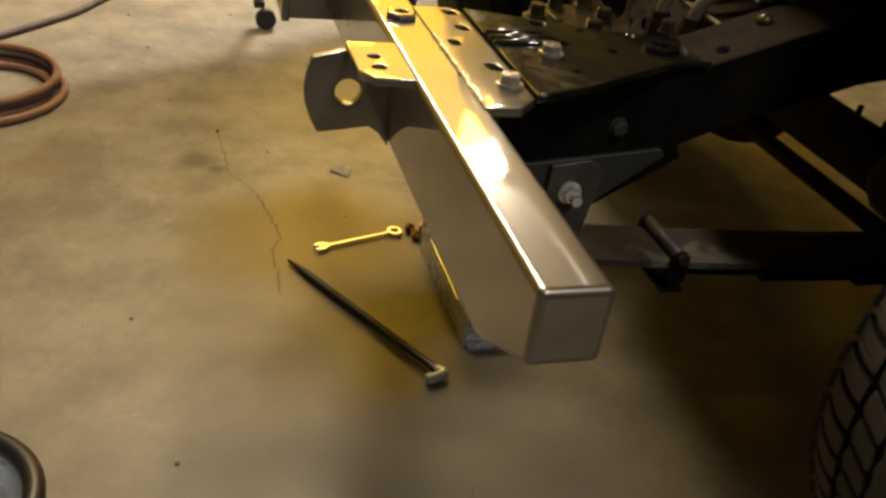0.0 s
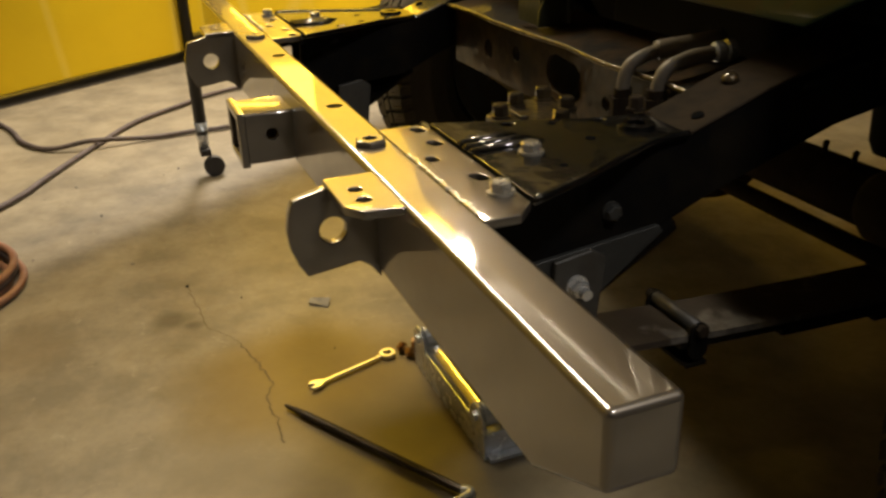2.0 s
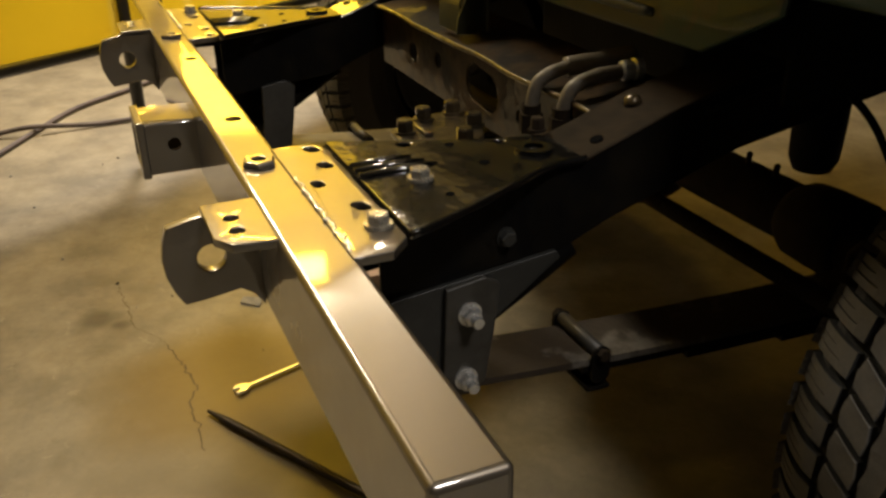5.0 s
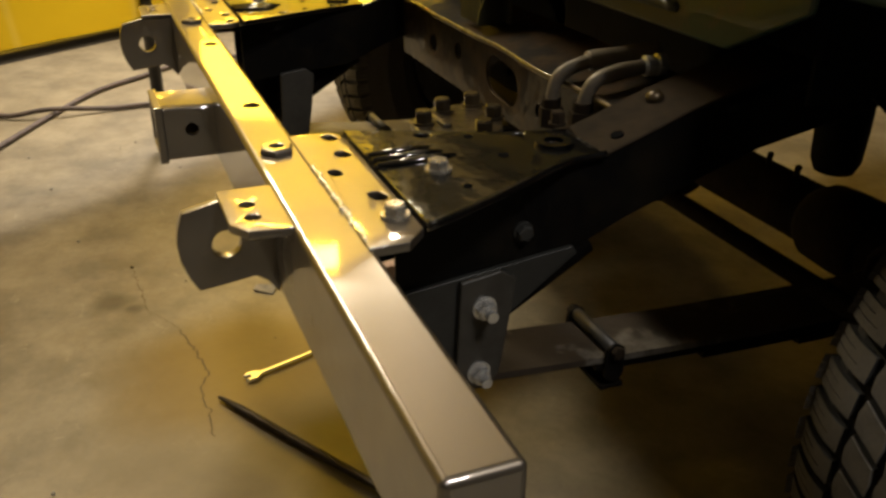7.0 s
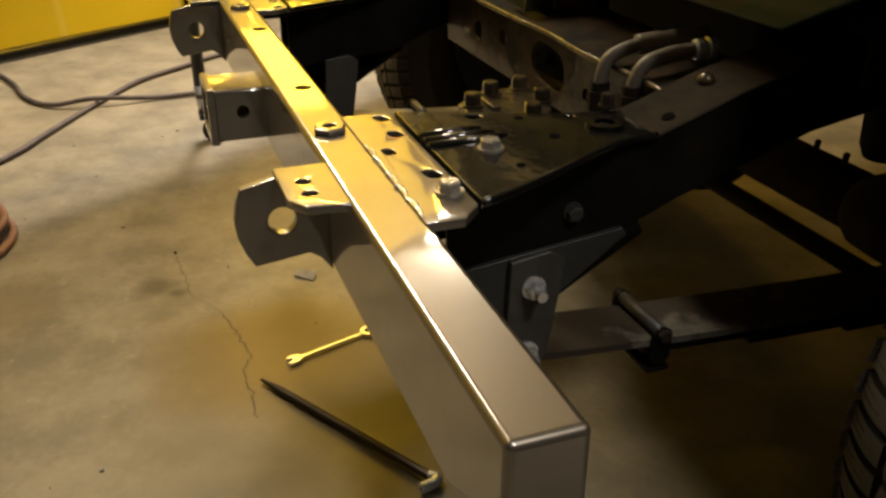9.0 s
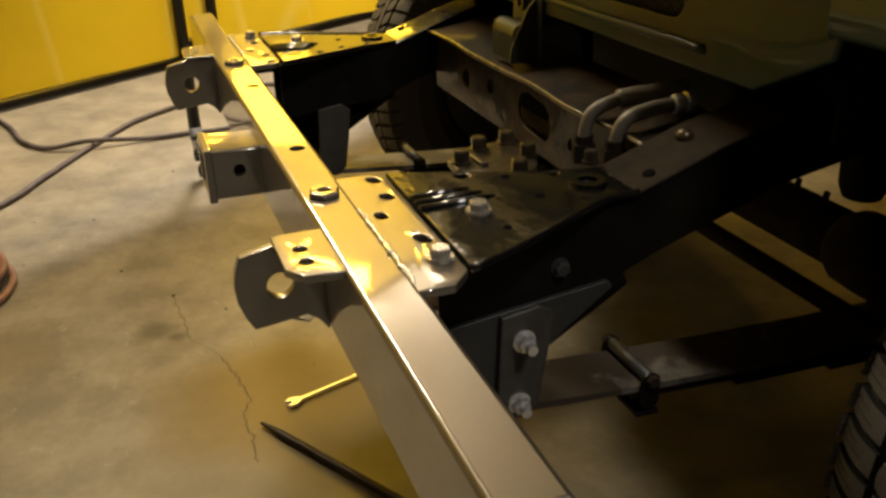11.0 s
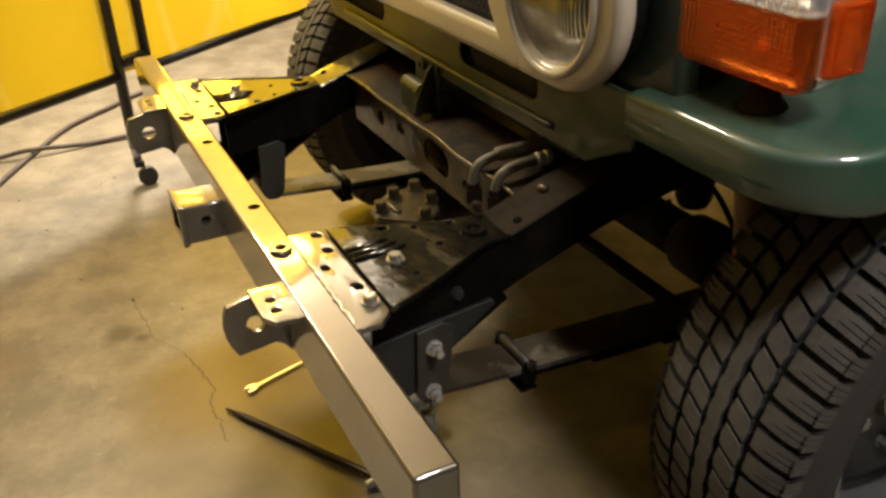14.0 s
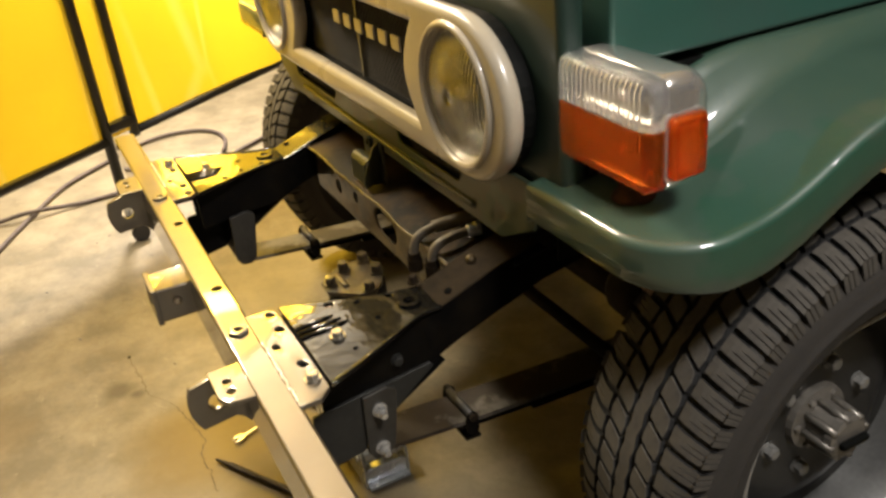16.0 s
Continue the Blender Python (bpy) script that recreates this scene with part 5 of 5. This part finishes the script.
bm = bmesh.new()
cyl(bm, (-0.60, 0.521, 0.48), (-0.05, 0.468, 0.48), 0.013, seg=12)
part("drag_link", bm, RUSTY, car, smooth=True)
bm = bmesh.new()
lathe(bm, [(0.036, 0), (0.036, -0.04), (0.034, -0.085), (0.027, -0.102), (0.004, -0.108)], (0.222, 0.775, 0.602), (0, 0, 1), 20)
part("engine_mount", bm, BODY_BLACK, car, smooth=True)
for s in (1, -1):
    bm = bmesh.new()
    cyl(bm, (s * 0.555, 0.545, 0.88), (s * 0.545, 0.60, 0.52), 0.024, seg=18)
    part("shock_absorber", bm, SHOCK, car, smooth=True)
    bm = bmesh.new()
    box(bm, *sorted((s * 0.36, s * 0.45)), 0.70, 0.86, 0.355, 0.372)
    ub = part("axle_plate", bm, RUSTY, car, bevel=0.003)
    for y in (0.72, 0.84):
        bm = bmesh.new()
        pts = [(s * 0.365, y, 0.33), (s * 0.365, y, 0.44), (s * 0.38, y, 0.462), (s * 0.43, y, 0.462), (s * 0.445, y, 0.44), (s * 0.445, y, 0.33)]
        sweep(bm, pts, 0.007, 8)
        part("u_bolt", bm, RUSTY, ub, smooth=True)
# ---- fairlead on the floor ----
fl = thing("roller_fairlead", "zinc-plated steel roller fairlead for a winch lying on the floor", "fairlead")
FX0, FX1, FY0, FY1 = -0.300, 0.034, 0.214, 0.322
side = [(FX0, 0.0), (FX1, 0.0), (FX1, 0.062), (FX1 - 0.006, 0.082), (FX1 - 0.020, 0.094), (FX1 - 0.040, 0.092), (FX1 - 0.054, 0.078), (FX1 - 0.064, 0.056),
        (FX0 + 0.064, 0.056), (FX0 + 0.054, 0.078), (FX0 + 0.040, 0.092), (FX0 + 0.020, 0.094), (FX0 + 0.006, 0.082), (FX0, 0.062)]
for y in (FY0, FY1 - 0.005):
    bm = bmesh.new()
    plate(bm, side, [], "y", y, y + 0.005)
    part("side_plate", bm, GALV, fl, bevel=0.0012, seg=1)
bm = bmesh.new()
plate(bm, [(FX0 + 0.002, FY0 + 0.006), (FX1 + 0.012, FY0 + 0.006), (FX1 + 0.012, FY1 - 0.006), (FX0 + 0.002, FY1 - 0.006)], [[(FX0 + 0.07, FY0 + 0.03), (FX1 - 0.07, FY0 + 0.03), (FX1 - 0.07, FY1 - 0.03), (FX0 + 0.07, FY1 - 0.03)]], "z", 0.002, 0.008)
part("base_plate", bm, GALV, fl)
for x, sg in ((FX0, 1), (FX1, -1)):
    bm = bmesh.new()
    lathe(bm, [(0.014, 0.0), (0.0215, 0.003), (0.0215, FY1 - FY0 - 0.017), (0.014, FY1 - FY0 - 0.014)], (x + sg * 0.031, FY0 + 0.007, 0.071), (0, 1, 0), 24)
    part("short_roller", bm, GALV, fl, smooth=False, bevel=0.001, seg=1)
    bm = bmesh.new()
    plate(bm, [(FY0 + 0.006, 0.009), (FY1 - 0.006, 0.009), (FY1 - 0.006, 0.040), (FY1 - 0.018, 0.048), (FY0 + 0.018, 0.048), (FY0 + 0.006, 0.040)], [], "x", *sorted((x + sg * 0.004, x + sg * 0.009)))
    part("end_plate", bm, GALV, fl, bevel=0.0012, seg=1)
    for y, qy in ((FY0, -1), (FY1, 1)):
        hexbolt("roller_bolt", fl, (x + sg * 0.031, y, 0.071), (0, qy, 0), 0.016, 0.007, washer=False, material=GALV)
for y in (FY0 + 0.027, FY1 - 0.027):
    bm = bmesh.new()
    lathe(bm, [(0.012, 0.056), (0.0195, 0.059), (0.0195, FX1 - FX0 - 0.059), (0.012, FX1 - FX0 - 0.056)], (FX0, y, 0.046), (1, 0, 0), 24)
    part("long_roller", bm, ROLLER, fl, "polished steel roller", bevel=0.001, seg=1)

# bolts and small fittings beside it
for k, (x, y, a) in enumerate(((-0.345, 0.205, 0.3), (-0.352, 0.235, 1.2), (-0.335, 0.300, 2.0))):
    th = thing("loose_bolt", "short brassy bolt with nut lying on the floor", "bolt", "loose bolts")
    d = Vector((math.cos(a), math.sin(a), 0))
    p = Vector((x, y, 0.011))
    bm = bmesh.new()
    cyl(bm, p, p + d * 0.035, 0.006, seg=10)
    part("shank", bm, BRASS, th, smooth=True)
    hexbolt("head", th, p, -d, 0.02, 0.009, False, BRASS)
    bm = bmesh.new()
    cyl(bm, p + d * 0.018, p + d * 0.028, 0.0105, seg=6)
    part("nut", bm, BRASS, th)

# ---- ratchet wrench ----
wr = thing("combination_wrench", "chrome combination wrench with ratchet ring lying on stained concrete", "wrench")
A, B = Vector((-0.295, 0.014, 0)), Vector((-0.344, 0.171, 0))
d = (B - A).normalized()
w = Vector((-d.y, d.x, 0))


def flat_shape(pts, z0, z1, origin):
    bm = bmesh.new()
    lo = [bm.verts.new(origin + d * u + w * v + Vector((0, 0, z0))) for u, v in pts]
    hi = [bm.verts.new(origin + d * u + w * v + Vector((0, 0, z1))) for u, v in pts]
    bm.faces.new(hi)
    bm.faces.new(lo[::-1])
    for i in range(len(pts)):
        j = (i + 1) % len(pts)
        bm.faces.new((lo[i], lo[j], hi[j], hi[i]))
    return bm


L = (B - A).length
jaw = [(0.016, -0.006), (0.004, -0.013), (-0.010, -0.012), (-0.016, -0.006), (-0.004, -0.0045), (-0.002, 0.0035), (-0.014, 0.006), (-0.007, 0.013), (0.006, 0.012), (0.016, 0.006)]
part("open_jaw", flat_shape(jaw, 0.003, 0.010, A), WRENCH, wr, bevel=0.001, seg=1)
part("shaft", flat_shape([(0.012, -0.0042), (L - 0.014, -0.0034), (L - 0.014, 0.0034), (0.012, 0.0042)], 0.004, 0.009, A), WRENCH, wr, bevel=0.0015)
bm = bmesh.new()
lathe(bm, [(0.0085, 0.0), (0.0155, 0.0), (0.0165, 0.003), (0.0155, 0.0105), (0.0085, 0.0105), (0.0085, 0.0)], B, (0, 0, 1), 24, close=False)
part("ratchet_ring", bm, WRENCH, wr)

# ---- pry bar ----
pb = thing("pry_bar", "long blackened steel pry bar with hooked end lying on the floor", "pry bar")
P, Q = Vector((-0.250, -0.054, 0.008)), Vector((0.100, 0.150, 0.012))
d2 = (Q - P).normalized()
bm = bmesh.new()
cyl(bm, P + d2 * 0.05, Q, 0.0075, seg=8)
part("shaft", bm, PRYBAR, pb, smooth=False)
bm = bmesh.new()
cyl(bm, P, P + d2 * 0.055, 0.003, 0.0075, seg=8)
part("tip", bm, PRYBAR, pb)
bm = bmesh.new()
n2 = Vector((-d2.y, d2.x, 0))
sweep(bm, spline([Q - d2 * 0.004, Q + d2 * 0.008 + n2 * 0.004, Q + d2 * 0.014 - n2 * 0.006, Q + d2 * 0.006 - n2 * 0.030], 5), 0.0095, 8)
part("hook", bm, GALV, pb, "worn bright hooked end", smooth=True)

# ---- scraps ----
bm = bmesh.new()
v = [bm.verts.new((-0.626 + x, 0.104 + y, z)) for x, y, z in ((-0.030, -0.014, 0.002), (0.0, -0.026, 0.006), (0.032, 0.010, 0.003), (0.004, 0.024, 0.009))]
bm.faces.new(v)
ob = tagged(part("paper_scrap", bm, PAPER), "crumpled grey scrap of paper on the concrete", "scrap")
m = ob.modifiers.new("thick", "SOLIDIFY")
m.thickness = 0.0015
bm = bmesh.new()
box(bm, -0.70, -0.55, 0.315, 0.42, 0, 0.045)
tagged(part("carton", bm, CARTON, bevel=0.002), "small pinkish printed carton on the floor", "box")
rnd = random.Random(11)
for k in range(26):
    x, y = rnd.uniform(-1.9, 0.45), rnd.uniform(-0.75, 0.3)
    r = rnd.uniform(0.002, 0.006)
    bm = bmesh.new()
    bmesh.ops.create_icosphere(bm, subdivisions=1, radius=r, matrix=Matrix.LocRotScale((x, y, r * 0.4), None, (1, rnd.uniform(0.5, 1.2), 0.5)))
    tagged(part("grit", bm, PAPER if k % 2 else PRYBAR), "small crumb of grit on the floor", "grit", "grit on the floor")


def crack(name, ctrl, width):
    """A hairline crack as a thin ragged strip."""
    pts = spline(ctrl, 14)
    bm = bmesh.new()
    prev = None
    for i, p in enumerate(pts):
        q = pts[min(i + 1, len(pts) - 1)] - pts[max(i - 1, 0)]
        n = Vector((-q.y, q.x, 0)).normalized()
        o = n * 0.008 * noise.noise((i * 0.35, p.x * 5, 2))
        ww = width * (0.5 + 0.6 * abs(noise.noise((i * 0.5, 0, 7))))
        a, b = bm.verts.new(p + o + n * ww + Vector((0, 0, 0.0008))), bm.verts.new(p + o - n * ww + Vector((0, 0, 0.0008)))
        if prev:
            bm.faces.new((prev[0], a, b, prev[1]))
        prev = (a, b)
    return tagged(part(name, bm, CRACK), "hairline crack in the concrete floor", "crack", kind="structure")


crack("floor_crack_1", [(-0.52, -0.092, 0), (-0.46, -0.080, 0), (-0.414, -0.070, 0), (-0.344, -0.062, 0), (-0.300, -0.080, 0), (-0.225, -0.076, 0), (-0.15, -0.080, 0)], 0.0022)
crack("floor_crack_2", [(-0.83, -0.162, 0), (-0.76, -0.156, 0), (-0.708, -0.151, 0), (-0.62, -0.147, 0)], 0.0015)
crack("floor_crack_3", [(-0.62, -0.147, 0), (-0.57, -0.115, 0), (-0.52, -0.092, 0)], 0.0008)


# ---- hoses ----
def hose(ctrl, r, material, label, group="floor hoses", closed=False):
    bm = bmesh.new()
    sweep(bm, spline(ctrl, 10, closed), r, 10, closed)
    return tagged(part("air_hose", bm, material, smooth=True), label, "hose", group)


hose([(-3.3, -1.05, 0.012), (-2.8, -0.78, 0.012), (-2.475, -0.632, 0.012), (-2.255, -0.573, 0.012), (-2.125, -0.48, 0.012), (-2.094, -0.338, 0.030), (-2.10, -0.147, 0.012), (-2.104, 0.012, 0.012), (-2.10, 0.112, 0.012), (-2.16, 0.40, 0.012), (-2.40, 0.80, 0.012)], 0.0085, HOSE_RUBBER, "dark rubber air hose running across the floor")
hose([(-1.30, -0.84, 0.012), (-1.623, -0.581, 0.012), (-1.80, -0.487, 0.012), (-2.085, -0.338, 0.010), (-2.34, -0.18, 0.012), (-2.51, 0.01, 0.012), (-2.62, 0.13, 0.012), (-2.69, 0.30, 0.012), (-2.66, 0.45, 0.012), (-2.555, 0.53, 0.012), (-2.42, 0.535, 0.012), (-2.29, 0.495, 0.012)], 0.0085, HOSE_RUBBER, "dark purplish air hose crossing the other on the floor")
C = Vector((-1.06, -0.715, 0))
for k, (r, z, m) in enumerate(((0.185, 0.012, ORANGE_HOSE), (0.165, 0.030, HOSE_RUBBER), (0.150, 0.012, ORANGE_HOSE), (0.175, 0.047, ORANGE_HOSE))):
    rnd = random.Random(k)
    ox, oy = rnd.uniform(-0.012, 0.012), rnd.uniform(-0.012, 0.012)
    hose([(C.x + ox + r * math.cos(t) * 1.1, C.y + oy + r * math.sin(t), z) for t in (2 * math.pi * q / 12 for q in range(12))], 0.0095, m, "coiled orange and dark rubber hose on the floor", "coiled hose", True)

# shallow pan with black rim
pan = thing("drain_pan", "round pan with a black rim and pale inside on the floor", "pan")
O = (0.335, -0.545, 0)
bm = bmesh.new()
sweep(bm, [(O[0] + 0.125 * math.cos(t), O[1] + 0.125 * math.sin(t), 0.06) for t in (2 * math.pi * k / 40 for k in range(40))], 0.014, 10, True)
part("rim", bm, BLACK_TUBE, pan, smooth=True)
bm = bmesh.new()
lathe(bm, [(0.125, 0.06), (0.105, 0.012), (0.10, 0.004), (0.001, 0.004)], O, (0, 0, 1), 40, close=False)
part("basin", bm, GALV, pan, smooth=True)

# pale plastic jug near the hoses
jug = thing("plastic_jug", "whitish plastic jug standing on the floor", "jug", at=(-1.72, -0.93, 0))
bm = bmesh.new()
lathe(bm, [(0.06, 0.0), (0.068, 0.01), (0.068, 0.14), (0.05, 0.18), (0.022, 0.20), (0.022, 0.215)], (0, 0, 0), (0, 0, 1), 24)
part("body", bm, WHITE_PLASTIC, jug, smooth=True)
bm = bmesh.new()
cyl(bm, (0, 0, 0.2152), (0, 0, 0.238), 0.025, seg=18)
part("cap", bm, BLACK_TUBE, jug, bevel=0.002)
# ---- clips and small fittings on the near rail ----
hexbolt("clip_bolt", car, (0.338, 0.262, 0.662), across=0.013, high=0.012, material=RUSTY)
# brake line along the rail and down to the axle
bm = bmesh.new()
sweep(bm, spline([(0.426, 0.40, 0.690), (0.430, 0.52, 0.708), (0.45, 0.60, 0.66), (0.50, 0.66, 0.52), (0.52, 0.74, 0.45)], 8), 0.0045, 8)
part("brake_line", bm, BODY_BLACK, car, smooth=True)
